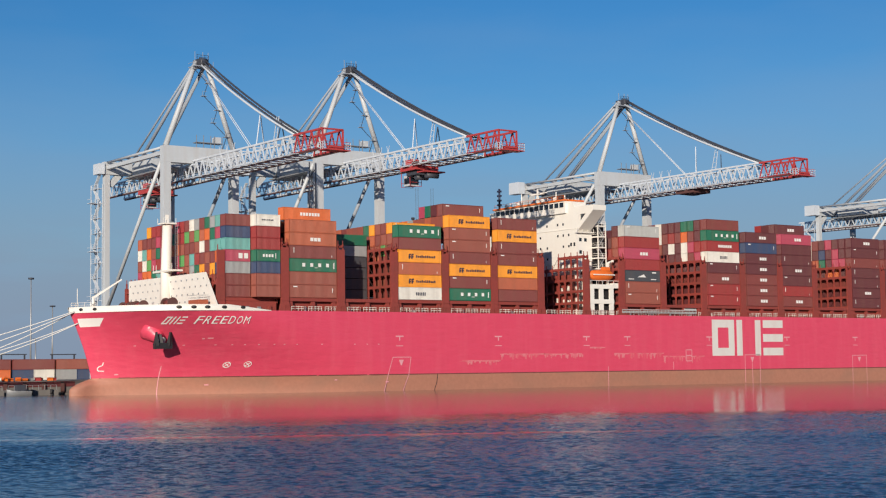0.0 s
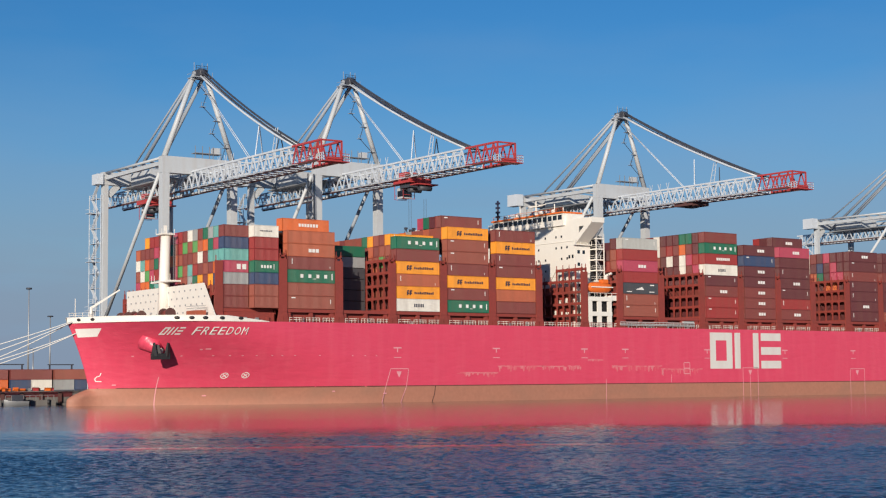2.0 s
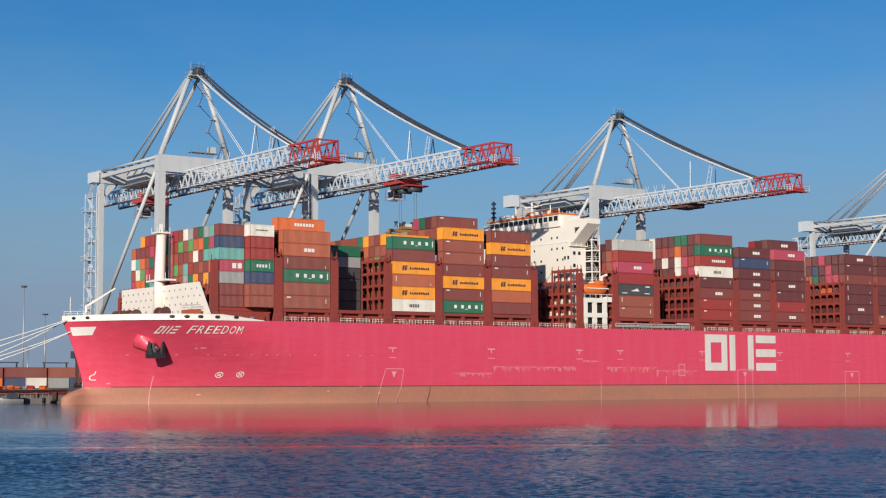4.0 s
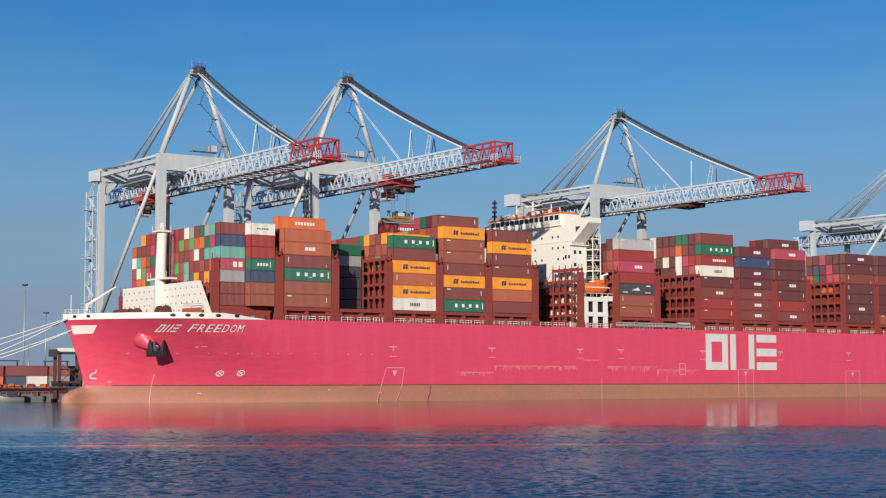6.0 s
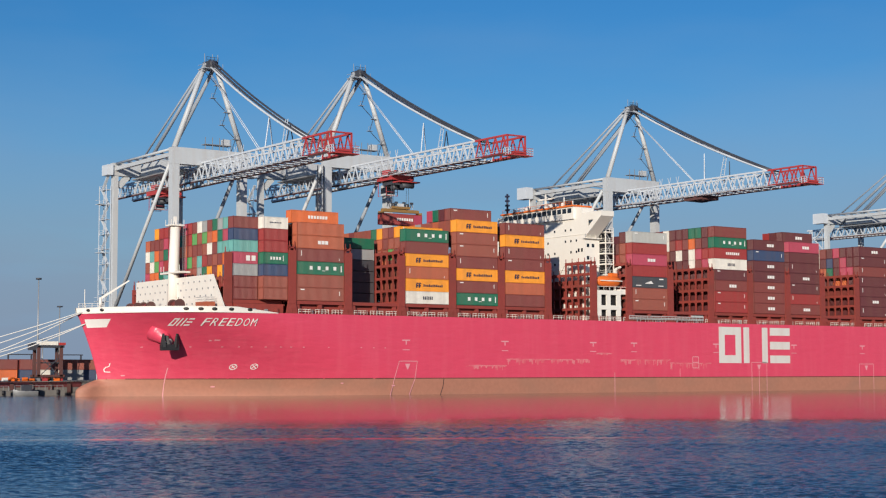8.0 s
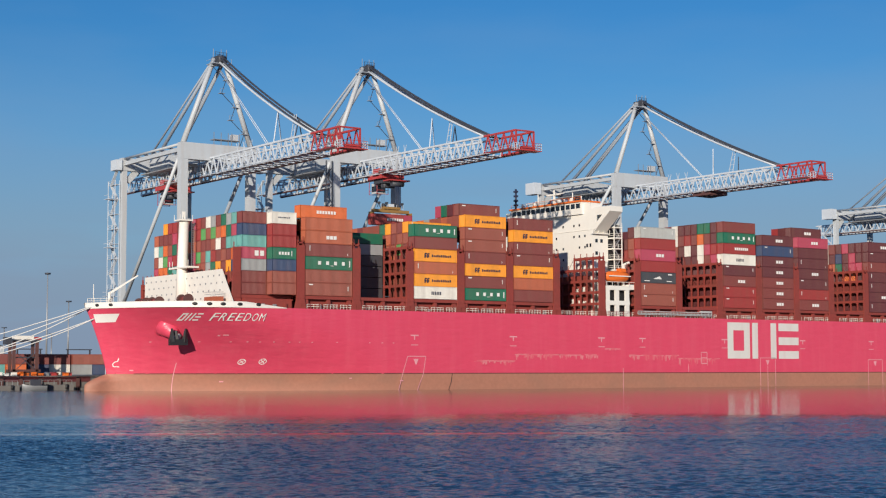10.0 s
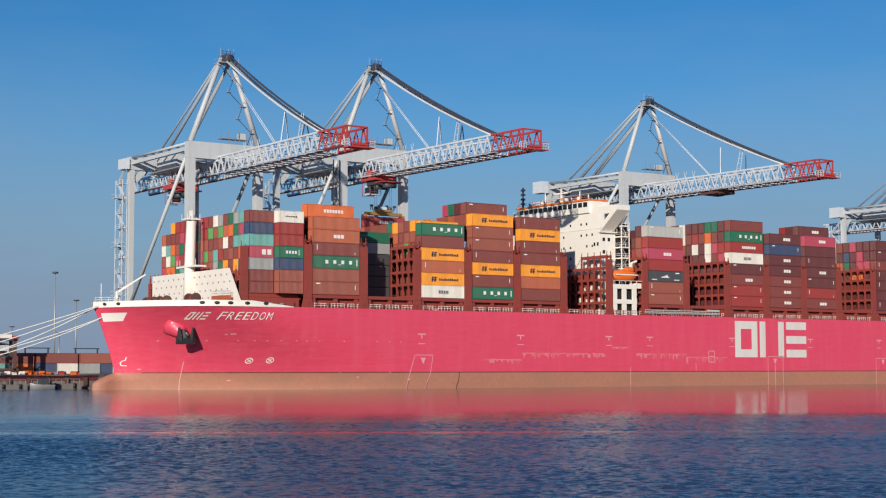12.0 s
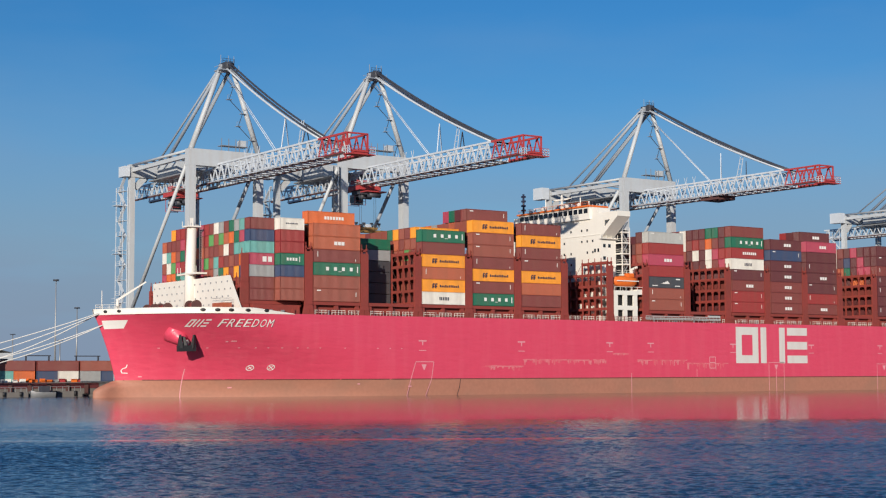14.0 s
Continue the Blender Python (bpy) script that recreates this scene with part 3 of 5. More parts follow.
bay(B[6], rows_of({0: (["dr", D3, "dr", "dr", BR, "dr", D3], HC), **ends(LOW[:3], ("dr", "mg", "dr", "dr"), ("or", "mg", "mg", "dr"), ("or", "dr", "dr", "mg"), ("dr", "gn", "nv", "dr"), ("dr", "ob", "dr", "br"))}, lambda r: (7, HC), REDS), before=lambda r: 0 if r < 6 else 12, open_rows=6)
bay(B[7], rows_of({}, lambda r: (7, HC), REDS), before=lambda r: 20)
bay(B[8], rows_of({}, lambda r: (6, HC), REDS), before=lambda r: 20)
bay(B[9], rows_of({}, lambda r: (6, HC), REDS), before=lambda r: 20)

# stacks that only their tops and far ends show: one joined heap
COLOURS = list(PAINTS)
bm = bmesh.new()
for x, y, z, ln, ht, c in REST:
    n0 = len(bm.faces)
    box(bm, x + 0.03, x + ln - 0.03, y + 0.03, y + CW - 0.03, z + 0.12, z + ht - 0.04)
    for xa in (x, x + ln - 0.16):
        for ya in (y, y + CW - 0.16):
            box(bm, xa, xa + 0.16, ya, ya + 0.16, z, z + ht)
    bm.faces.ensure_lookup_table()
    for i in range(n0, len(bm.faces)):
        bm.faces[i].material_index = COLOURS.index(c)
heap = new("container_stacks", mesh_of("container_stacks", bm, [PAINTS[k] for k in COLOURS]))
tagged(heap, "mixed oxide red and coloured containers stacked across the ship", "containers", kind="stuff")

# ---- ship: hull marks ----
def skin(x, z, off=0.04):
    """A point on the near hull side, off metres proud."""
    return (x, YC - half(x - stem(z), z) - off, z)


def hull_patch(bm, corners, nx=8, nz=4, off=0.04):
    """A thin patch that follows the hull: corners (x, z) lower left, lower right, upper right, upper left."""
    (ax, az), (bx, bz), (cx, cz), (dx, dz) = corners
    grid = []
    for j in range(nz + 1):
        v = j / nz
        row = []
        for i in range(nx + 1):
            u = i / nx
            x = (ax * (1 - u) + bx * u) * (1 - v) + (dx * (1 - u) + cx * u) * v
            z = (az * (1 - u) + bz * u) * (1 - v) + (dz * (1 - u) + cz * u) * v
            row.append(skin(x, z, off))
        grid.append(row)
    sheet(bm, grid)


def hull_line(bm, pts, w, off=0.045):
    """A painted line along (x, z) points."""
    for (x0, z0), (x1, z1) in zip(pts, pts[1:]):
        d = math.hypot(x1 - x0, z1 - z0) or 1
        nx, nz = -(z1 - z0) / d * w / 2, (x1 - x0) / d * w / 2
        hull_patch(bm, ((x0 - nx, z0 - nz), (x1 - nx, z1 - nz), (x1 + nx, z1 + nz), (x0 + nx, z0 + nz)), 4, 1, off)


def hull_mark(name, build, mat, label=""):
    bm = bmesh.new()
    build(bm)
    return part(name, bm, mat, ship, label)


MARK_GREY = material("worn_white_hull_mark", (0.66, 0.64, 0.60), 0.5, vary=0.05, stain=(0.55, 0.30, 0.30), stain_amount=0.25, streak=True)
SCUFF = material("scuffed_pale_hull_paint", (0.68, 0.20, 0.23), 0.55, vary=0.25, grain=0.4, stain=(0.66, 0.062, 0.105), stain_amount=1.0, streak=True)
LINE = material("faded_hull_line", (0.72, 0.32, 0.36), 0.5)
# the big emblem as plain shapes: a ring, two uprights, three level bars
hull_mark("emblem_ring", lambda b: hull_line(b, [(134.9, 8.55), (143.3, 8.55)], 2.1) or hull_line(b, [(134.9, 16.1), (143.3, 16.1)], 2.1)
          or hull_line(b, [(136.0, 9.6), (136.0, 15.05)], 2.2) or hull_line(b, [(142.2, 9.6), (142.2, 15.05)], 2.2), MARK_GREY, "off-white ring shape on the hull")
for x in (145.3, 152.4):
    hull_mark("emblem_upright", lambda b: hull_line(b, [(x, 7.5), (x, 17.15)], 2.2), MARK_GREY, "off-white upright bar on the hull")
for z in (8.55, 12.3, 16.1):
    hull_mark("emblem_bar", lambda b: hull_line(b, [(154.4, z), (162.3, z)], 2.1), MARK_GREY, "off-white level bar on the hull")
# white bow patch
hull_mark("bow_patch", lambda b: hull_patch(b, ((-33.0, 14.9), (-30.4, 15.0), (-30.45, 16.75), (-33.75, 16.75)), 10, 4, 0.05), MARK_WHITE, "white patch at the stem")


def name_shape(bm, x, w, z0, z1, kind, lean=0.28, s=0.34):
    def q(px, pz):
        return (px + (pz - z0) * lean, pz)
    if kind == "ring":
        hull_line(bm, [q(x + s / 2, z0), q(x + s / 2, z1)], s)
        hull_line(bm, [q(x + w - s / 2, z0), q(x + w - s / 2, z1)], s)
        hull_line(bm, [q(x + s, z0 + s / 2), q(x + w - s, z0 + s / 2)], s)
        hull_line(bm, [q(x + s, z1 - s / 2), q(x + w - s, z1 - s / 2)], s)
    elif kind == "posts":
        hull_line(bm, [q(x + s / 2, z0), q(x + s / 2, z1)], s)
        hull_line(bm, [q(x + w - s / 2, z0), q(x + w - s / 2, z1)], s)
    else:
        for z in (z0 + s / 2, (z0 + z1) / 2, z1 - s / 2):
            hull_line(bm, [q(x, z), q(x + w, z)], s)


for kind, x in (("ring", -21.4), ("posts", -20.05), ("bars", -18.75)):
    hull_mark("name_emblem", lambda b: name_shape(b, x, 1.0, 15.15, 16.7, kind, s=0.28), MARK_WHITE)


def lettering(words, x0, x1, z0, z1, lean):
    """Letters laid on the hull side, each an object."""
    step = (x1 - x0) / len(words)
    for i, ch in enumerate(words):
        cu = bpy.data.curves.new("letter", "FONT")
        cu.body = ch
        tmp = bpy.data.objects.new("letter", cu)
        scene.collection.objects.link(tmp)
        me = bpy.data.meshes.new_from_object(tmp.evaluated_get(bpy.context.evaluated_depsgraph_get()))
        bpy.data.objects.remove(tmp)
        bpy.data.curves.remove(cu)
        bm = bmesh.new()
        bm.from_mesh(me)
        bpy.data.meshes.remove(me)
        xs, ys = [v.co.x for v in bm.verts], [v.co.y for v in bm.verts]
        for v in bm.verts:
            u, w = (v.co.x - min(xs)) / (max(xs) - min(xs)), (v.co.y - min(ys)) / (max(ys) - min(ys))
            z = z0 + w * (z1 - z0)
            v.co = skin(x0 + (i + u * 0.74) * step + (z - z0) * lean, z, 0.11)
        part("letter", bm, MARK_WHITE, ship, "white painted letter on the bow")


lettering("FREEDOM", -15.75, -4.05, 15.15, 16.75, 0.28)


def ring(bm, x, z, r, w):
    hull_line(bm, [(x + r * math.cos(a * math.pi / 10), z + 0.8 * r * math.sin(a * math.pi / 10)) for a in range(21)], w, 0.05)


for x, z in ((-5.72, 6.36), (-1.6, 6.43)):
    hull_mark("thruster_mark", lambda b: ring(b, x, z, 0.72, 0.15) or hull_line(b, [(x - 0.42, z - 0.33), (x + 0.42, z + 0.33)], 0.15, 0.055) or hull_line(b, [(x - 0.42, z + 0.33), (x + 0.42, z - 0.33)], 0.15, 0.06), MARK_WHITE, "white crossed circle")
hull_mark("bulb_mark", lambda b: hull_line(b, [(-27.9, 5.3), (-28.9, 5.35), (-29.1, 5.9), (-28.8, 6.35), (-28.3, 6.5), (-28.2, 7.2)], 0.17), MARK_WHITE, "white curved bulb mark")
for x, z0, z1 in ((-17.9, -0.3, 6.2), (98.0, 0, 5.0), (147.2, 0.2, 7.7), (153.0, 0.2, 7.7), (191.0, 0.2, 7.4), (197.1, 0.2, 7.3), (120.6, 4.0, 6.0), (150.0, 0, 5.5)):
    hull_mark("draught_line", lambda b: hull_patch(b, ((x - 0.08, z0), (x + 0.08, z0), (x + 0.08, z1), (x - 0.08, z1)), 1, 10, 0.045), LINE)
for x0, x1, z in ((147.1, 153.1, 7.7), (190.9, 197.2, 7.35)):
    hull_mark("tug_frame", lambda b: hull_line(b, [(x0, z), (x1, z)], 0.16), LINE)
hull_mark("tug_frame", lambda b: hull_line(b, [(30.2, 0), (31.2, 3.6), (32.6, 7.7), (37.6, 7.7), (36.9, 3.6), (35.3, 0)], 0.16), LINE)
for x, z in ((34.9, 6.8), (150.0, 6.8), (194.0, 6.6)):
    hull_mark("tug_arrow", lambda b: hull_patch(b, ((x - 0.1, z - 1.0), (x + 0.1, z - 1.0), (x + 0.7, z + 0.3), (x - 0.7, z + 0.3)), 3, 2), LINE, "pale arrow mark")
for x in (34.5, 63.1, 90.9, 104.6, 133.8, 163.9, 192.4, 222, 251):
    hull_mark("tug_mark", lambda b: hull_line(b, [(x - 1.1, 12.5), (x + 1.1, 12.5)], 0.3), LINE)
    hull_mark("tug_mark", lambda b: hull_line(b, [(x, 12.35), (x, 11.5)], 0.3), LINE)
    hull_mark("tug_mark", lambda b: hull_line(b, [(x - 1.0, 10.3), (x + 1.0, 10.3)], 0.18), LINE)
hull_mark("load_mark", lambda b: hull_line(b, [(125.2, 6.2), (127.3, 6.2), (127.3, 9.1), (125.2, 9.1), (125.2, 6.2)], 0.2), LINE)
hull_mark("load_mark", lambda b: hull_line(b, [(125.2, 7.65), (127.3, 7.65)], 0.2), LINE)
sr = random.Random(23)


def scuffed(bm, x0, x1, z0, z1):
    """A rubbed strip: a thin ragged upper edge with short vertical scrapes below it."""
    x = x0
    while x < x1:
        w = 0.3 + sr.random() * 1.6
        if sr.random() < 0.9:
            t = z1 - sr.random() * 0.12
            hull_patch(bm, ((x, t - 0.22 - sr.random() * 0.12), (x + w, t - 0.24), (x + w, t), (x, t)), 2, 1, 0.03)
        x += w
    for k in range(int((x1 - x0) * 3)):
        x, w = x0 + sr.random() * (x1 - x0 - 0.6), 0.12 + sr.random() * 0.5
        h = (z1 - z0) * sr.random() ** 1.4
        hull_patch(bm, ((x, z1 - 0.3 - h), (x + w * 0.7, z1 - 0.3 - h), (x + w, z1 - 0.3), (x, z1 - 0.3)), 1, 2, 0.031 + 0.001 * k)


for x0, x1, z0, z1 in ((50.5, 63.5, 5.9, 6.9), (63.55, 76, 7.2, 8.45), (76, 90, 7.3, 8.4), (100, 117, 7.0, 8.4), (92, 96, 9.6, 10.0), (117, 131, 5.9, 7.6)):
    hull_mark("scuff", lambda b: scuffed(b, x0, x1, z0, z1), SCUFF, "pale scuffed paint where fenders rub")["kind"] = "stuff"
hull_mark("hull_seam", lambda b: hull_line(b, [(44.0, -0.2), (44.8, 1.8), (45.1, 3.7)], 0.16), DARK)
bm = bmesh.new()
sheet(bm, [[skin(-28.5 + i * 4.0, BT + dz, 0.02) for i in range(88)] for dz in (-0.09, 0.13)])
part("boot_line", bm, material("boot_line_dark", (0.16, 0.05, 0.045), 0.6, vary=0.2), ship)

for k in range(20):
    x = -27.5 + k * 2.9 + rng.random()
    if rng.random() < 0.35:
        continue
    hull_mark("hull_fitting", lambda b: hull_patch(b, ((x, 10.6), (x + 0.4, 10.6), (x + 0.4, 10.78), (x, 10.78)), 1, 1), LINE)
for x, z, w in ((-12.6, 11.9, 0.5), (-11.6, 12.0, 1.1), (-26.0, 4.4, 0.7), (-9.0, 1.9, 0.8), (18, 2.6, 0.6), (30.5, 2.0, 0.9)):
    hull_mark("hull_fitting", lambda b: hull_patch(b, ((x, z), (x + w, z), (x + w, z + 0.25), (x, z + 0.25)), 2, 1), LINE)

# anchor in its bolster
ax, az = -21.2, 13.1
base = Vector(skin(ax, az, 0))
bm = bmesh.new()
tube(bm, [base + Vector((-0.5, 1.3, 1.1)), base + Vector((-0.2, 0.5, 0.4)), base + Vector((0.2, -0.6, -0.5)), base + Vector((0.6, -1.7, -1.5))], 2.8, 24, 0.8)
bol = part("anchor_bolster", bm, HULL_PINK, ship, "magenta cone round the hawse pipe")
bm = bmesh.new()
tube(bm, [base + Vector((0.55, -1.6, -1.42)), base + Vector((0.66, -1.85, -1.62))], 0.95, 20)
part("bolster_lip", bm, MARK_WHITE, bol)
anchor = thing("anchor", "black stockless anchor housed in its bolster on the bow", "anchor")
o = base + Vector((0.0, -2.1, -0.1))
bm = bmesh.new()
beam(bm, o, o + Vector((0.5, -0.3, -2.4)), 0.8, 0.7)
part("shank", bm, DARK, anchor)
bm = bmesh.new()
beam(bm, o + Vector((-1.5, -0.3, -2.5)), o + Vector((2.6, -0.3, -2.4)), 1.0, 1.3)
part("crown", bm, DARK, anchor)
for q0 in (-1.0, 2.1):
    bm = bmesh.new()
    beam(bm, o + Vector((q0, -0.4, -2.4)), o + Vector((q0 * 1.05, -0.6, 0.5)), 1.2, 0.9, 0.4)
    part("fluke", bm, DARK, anchor)

# fairleads in the bulwark
bm = bmesh.new()
bmesh.ops.create_uvsphere(bm, u_segments=14, v_segments=8, radius=1)
for v in bm.verts:
    v.co = Vector((v.co.x * 0.62, v.co.y * 0.22, v.co.z * 0.36))
fair = None
for d in (1.3, 2.9, 15.3, 18.1, 20.9, 24.6, 29.0):
    x = stem(DECK) + d
    b0, b1 = half(d - 0.3, DECK), half(d + 0.3, DECK)
    turn = math.atan2(-(b1 - b0), 0.6)
    m = Matrix.Translation((x - 0.2, YC - half(d, DECK) - 0.16, DECK + 0.62)) @ Matrix.Rotation(turn, 4, "Z")
    if fair is None:
        fair = part("fairlead", bm, DARK, ship, "dark oval fairlead")
        fair.matrix_basis = m
    else:
        again("fairlead", fair, ship, m)

# ---- ship: deck structures ----
ALL = A + B
for x in ALL:
    bm = bmesh.new()
    box(bm, x + 0.3, x + 11.9, 1.4, 48.6, DECK - 0.05, 20.1)
    part("hatch_coaming", bm, DECK_RED, ship)
    bm = bmesh.new()
    y0 = 0.15 if x > 0 else 2.6
    box(bm, x - 0.1, x + 12.3, y0, 49.9, 20.2, 20.93)
    part("hatch_cover", bm, DECK_RED, ship)
    for px in (x + 0.1, x + 5.8, x + 11.2):
        bm = bmesh.new()
        beam(bm, (px + 0.45, y0 + 0.5, DECK - 0.05), (px + 0.45, y0 + 0.5, 20.25), 1.3, 0.9, 0.8)
        part("pedestal", bm, DECK_RED, ship)
    # boxes added along the side deck, pale ones standing in for sunlit spots
    for k in range(4):
        if rng.random() < 0.9:
            px = x + 1.5 + k * 2.8
            bm = bmesh.new()
            box(bm, px, px + 0.4 + rng.random() * 0.5, 0.95, 1.4, DECK - 0.05, DECK + 0.6 + rng.random() * 0.5)
            part("deck_box", bm, rng.choice((DECK_RED, DECK_RED, SHIP_WHITE, STEEL)), ship)

# railing, one length per bay
bm = bmesh.new()
for i in range(7):
    x = i * 2.41
    box(bm, x - 0.05, x + 0.05, -0.05, 0.05, 0, 1.25)
for z in (0.45, 0.85, 1.22):
    box(bm, 0, 14.46, -0.03, 0.03, z - 0.03, z + 0.03)
rail = part("side_railing", bm, DECK_RED, ship, "red side deck railing")
rail.location = (4.5, -0.12, DECK - 0.05)
for i in range(1, 22):
    again("side_railing", rail, ship, Matrix.Translation((4.5 + i * 14.46, -0.12, DECK - 0.05)))
bm = bmesh.new()
for g in range(3):
    for i in range(5):
        x = g * 4.3 + i * 0.85
        box(bm, x, x + 0.13, -0.04, 0.04, 0.1, 1.05)
    for z in (0.5, 0.97):
        box(bm, g * 4.3, g * 4.3 + 3.53, -0.03, 0.03, z, z + 0.09)
tags = part("lashing_frame", bm, SHIP_WHITE, ship, "pale barred frames along the rail")
tags.location = (6.2, 0.12, DECK - 0.02)
for i in range(1, 20):
    again("lashing_frame", tags, ship, Matrix.Translation((6.2 + i * 14.46, 0.12, DECK - 0.02)))


def lashing_bridge(x, top=33.2, rows=20, y0=0.0, tall=20):
    """Cross frame between two bays: walkway girders at each tier, posts between rows, broad end columns.
    Beyond tall rows it stands one tier lower."""
    levels = [21.0 + 2.9 * k for k in range(int((top - 21) / 2.9) + 1)]
    br = thing("lashing_bridge", "", "")
    br.parent = ship
    g = None
    for z in levels:
        bm = bmesh.new()
        prof = ((-0.8, -0.18), (0.8, -0.18), (0.8, 0.45), (0.72, 0.45), (0.72, 0.12), (-0.72, 0.12), (-0.72, 0.45), (-0.8, 0.45))
        ends = [[bm.verts.new((x + px, y, z + pz)) for px, pz in prof] for y in (y0, 49.9 if z + 2.9 < top or tall >= rows else y0 + tall * 2.49 + 0.3)]
        for i in range(8):
            j = (i + 1) % 8
            bm.faces.new((ends[0][i], ends[0][j], ends[1][j], ends[1][i]))
        bm.faces.new(ends[0]), bm.faces.new(ends[1][::-1])
        g = part("girder", bm, DECK_RED, br, "oxide red walkway girder")
    post = None
    for r in range(rows + 1):
        y = y0 + 0.2 + r * (49.5 - y0) / rows
        for s in (-0.62, 0.62):
            m = Matrix.Translation((x + s, y, DECK - 0.05))
            if post is None:
                bm = bmesh.new()
                box(bm, -0.14, 0.14, -0.2, 0.2, 0, top - DECK)
                box(bm, -0.07, 0.07, -0.07, 0.07, top - DECK, top - DECK + 0.9)
                post = part("post", bm, DECK_RED, br)
                post.matrix_basis = m
                bm = bmesh.new()
                box(bm, -0.14, 0.14, -0.2, 0.2, 0, top - 2.9 - DECK)
                box(bm, -0.07, 0.07, -0.07, 0.07, top - 2.9 - DECK, top - 2.0 - DECK)
                low = mesh_of("post", bm, DECK_RED)
            elif r in (0, rows) or s < 0:
                again("post", post, br, m).data = post.data if r <= tall else low
    for y in (y0 - 0.12, 49.6):
        bm = bmesh.new()
        box(bm, x - 0.98, x + 0.98, y, y + 0.5, DECK + 2.2, top - (1.2 if y < 20 or tall >= rows else 4.1))
        beam(bm, (x, y + 0.25, DECK - 0.05), (x, y + 0.25, DECK + 2.3), 2.9, 0.5, 1.96)
        part("end_column", bm, DECK_RED, br, "broad red end column with a flared foot")
    # corner gussets that round the openings on the bow side
    bm = bmesh.new()
    for r in range(min(rows, 9)):
        for z in levels[1:] if r < tall else levels[1:-1]:
            for e in (0, 1):
                y = y0 + 0.2 + (r + e) * (49.5 - y0) / rows + (0.2 if e == 0 else -0.2)
                dy = 0.45 if e == 0 else -0.45
                v = [bm.verts.new(c) for c in ((x - 0.7, y, z - 0.18), (x - 0.7, y + dy, z - 0.18), (x - 0.7, y, z - 0.75))]
                bm.faces.new(v)
    gus = part("corner_gusset", bm, DECK_RED, g)
    gus["kind"] = "stuff"
    return br


for x in [A[0] - 1.15] + [a + L40 + 1.14 for a in A] + [91.6] + [b - 1.15 for b in B[:1]] + [b + L40 + 1.14 for b in B]:
    lashing_bridge(x, 33.2 if x > -5 else 26.2, y0=0.0 if x > -5 else 2.5, tall=4 if x == 91.6 else 20)

bm = bmesh.new()
box(bm, A[0] - 2.0, A[0] - 0.25, 2.3, 2.8, 25.0, 31.2)
box(bm, A[0] - 1.9, A[0] - 1.75, 2.45, 2.65, 31.2, 32.3)
part("end_column", bm, DECK_RED, ship, "tall red column beside the first stack")
# lashing rods crossing the open ends of stacks
bm = bmesh.new()
beam(bm, (0, 0.25, 0.2), (0, 2.15, 2.5), 0.07)
rod = None
for bx, n in ((A[3] - 1.15, 4), (91.6, 7), (B[0] - 1.15, 4), (B[2] - 1.15, 8), (B[6] - 1.15, 6)):
    for r in range(n):
        for k in range(4):
            if rng.random() < 0.6:
                continue
            m = Matrix.Translation((bx - 0.86, 0.2 + r * 2.475, 21.2 + 2.9 * k))
            if rng.random() < 0.5:
                m = m @ Matrix.Translation((0, 2.4, 0)) @ Matrix.Scale(-1, 4, (0, 1, 0))
            if rod is None:
                rod = part("lashing_rod", bm, WALK_RED, ship, "thin steel lashing rod")
                rod.matrix_basis = m
            else:
                again("lashing_rod", rod, ship, m)

# breakwater, mast and gear on the bow
bm = bmesh.new()
prof = ((0.6, 18.0), (6.0, 26.5), (45.6, 26.5), (46.6, 18.0))
va = [bm.verts.new((-11.35 + (z - 18) * -0.06, y, z)) for y, z in prof]
vb = [bm.verts.new((-11.05 + (z - 18) * -0.06, y, z)) for y, z in prof]
bm.faces.new(va), bm.faces.new(vb[::-1])
for i in range(4):
    j = (i + 1) % 4
    bm.faces.new((va[i], va[j], vb[j], vb[i]))
brk = part("breakwater", bm, SHIP_WHITE, ship, "white steel breakwater plate with dark holes")
bm = bmesh.new()
box(bm, -0.06, 0.02, -0.2, 0.2, -0.18, 0.18)
hole = None
for j, z in enumerate((20.4, 22.0, 23.6, 25.2)):
    for i in range(15):
        y = 5.6 + i * 2.7 + (j % 2) * 1.3
        if y > 45:
            continue
        m = Matrix.Translation((-11.39 + (z - 18) * -0.06, y, z))
        if hole is None:
            hole = part("drain_hole", bm, STEEL, brk)
            hole.matrix_basis = m
        else:
            again("drain_hole", hole, brk, m)
bm = bmesh.new()
tube(bm, [(-12.2, YC, 18), (-12.0, YC, 28), (-11.7, YC, 38.6)], 1.35, 16, 1.1)
mast = part("foremast", bm, SHIP_WHITE, ship, "white tapered foremast")
bm = bmesh.new()
box(bm, -13.4, -10.2, YC - 1.6, YC + 1.6, 38.4, 38.7)
for dx in (-1.6, 1.5):
    for dy in (-1.5, 1.5):
        box(bm, -11.8 + dx - 0.05, -11.8 + dx + 0.05, YC + dy - 0.05, YC + dy + 0.05, 38.7, 39.8)
box(bm, -12.1, -11.5, YC - 0.3, YC + 0.3, 38.7, 40.6)
part("mast_platform", bm, SHIP_WHITE, mast)
bm = bmesh.new()
box(bm, -13.2, -10.4, YC - 5.2, YC + 4.6, 27.5, 27.9)
for dy in (-5.1, -3.2, 3.0, 4.5):
    box(bm, -13.1, -13.0, YC + dy - 0.05, YC + dy + 0.05, 27.9, 29.3)
part("crosstree", bm, SHIP_WHITE, mast)
bm = bmesh.new()
for s in (-0.3, 0.3):
    box(bm, -10.4 + s, -10.32 + s, YC - 1.9, YC - 1.82, 28, 38.5)
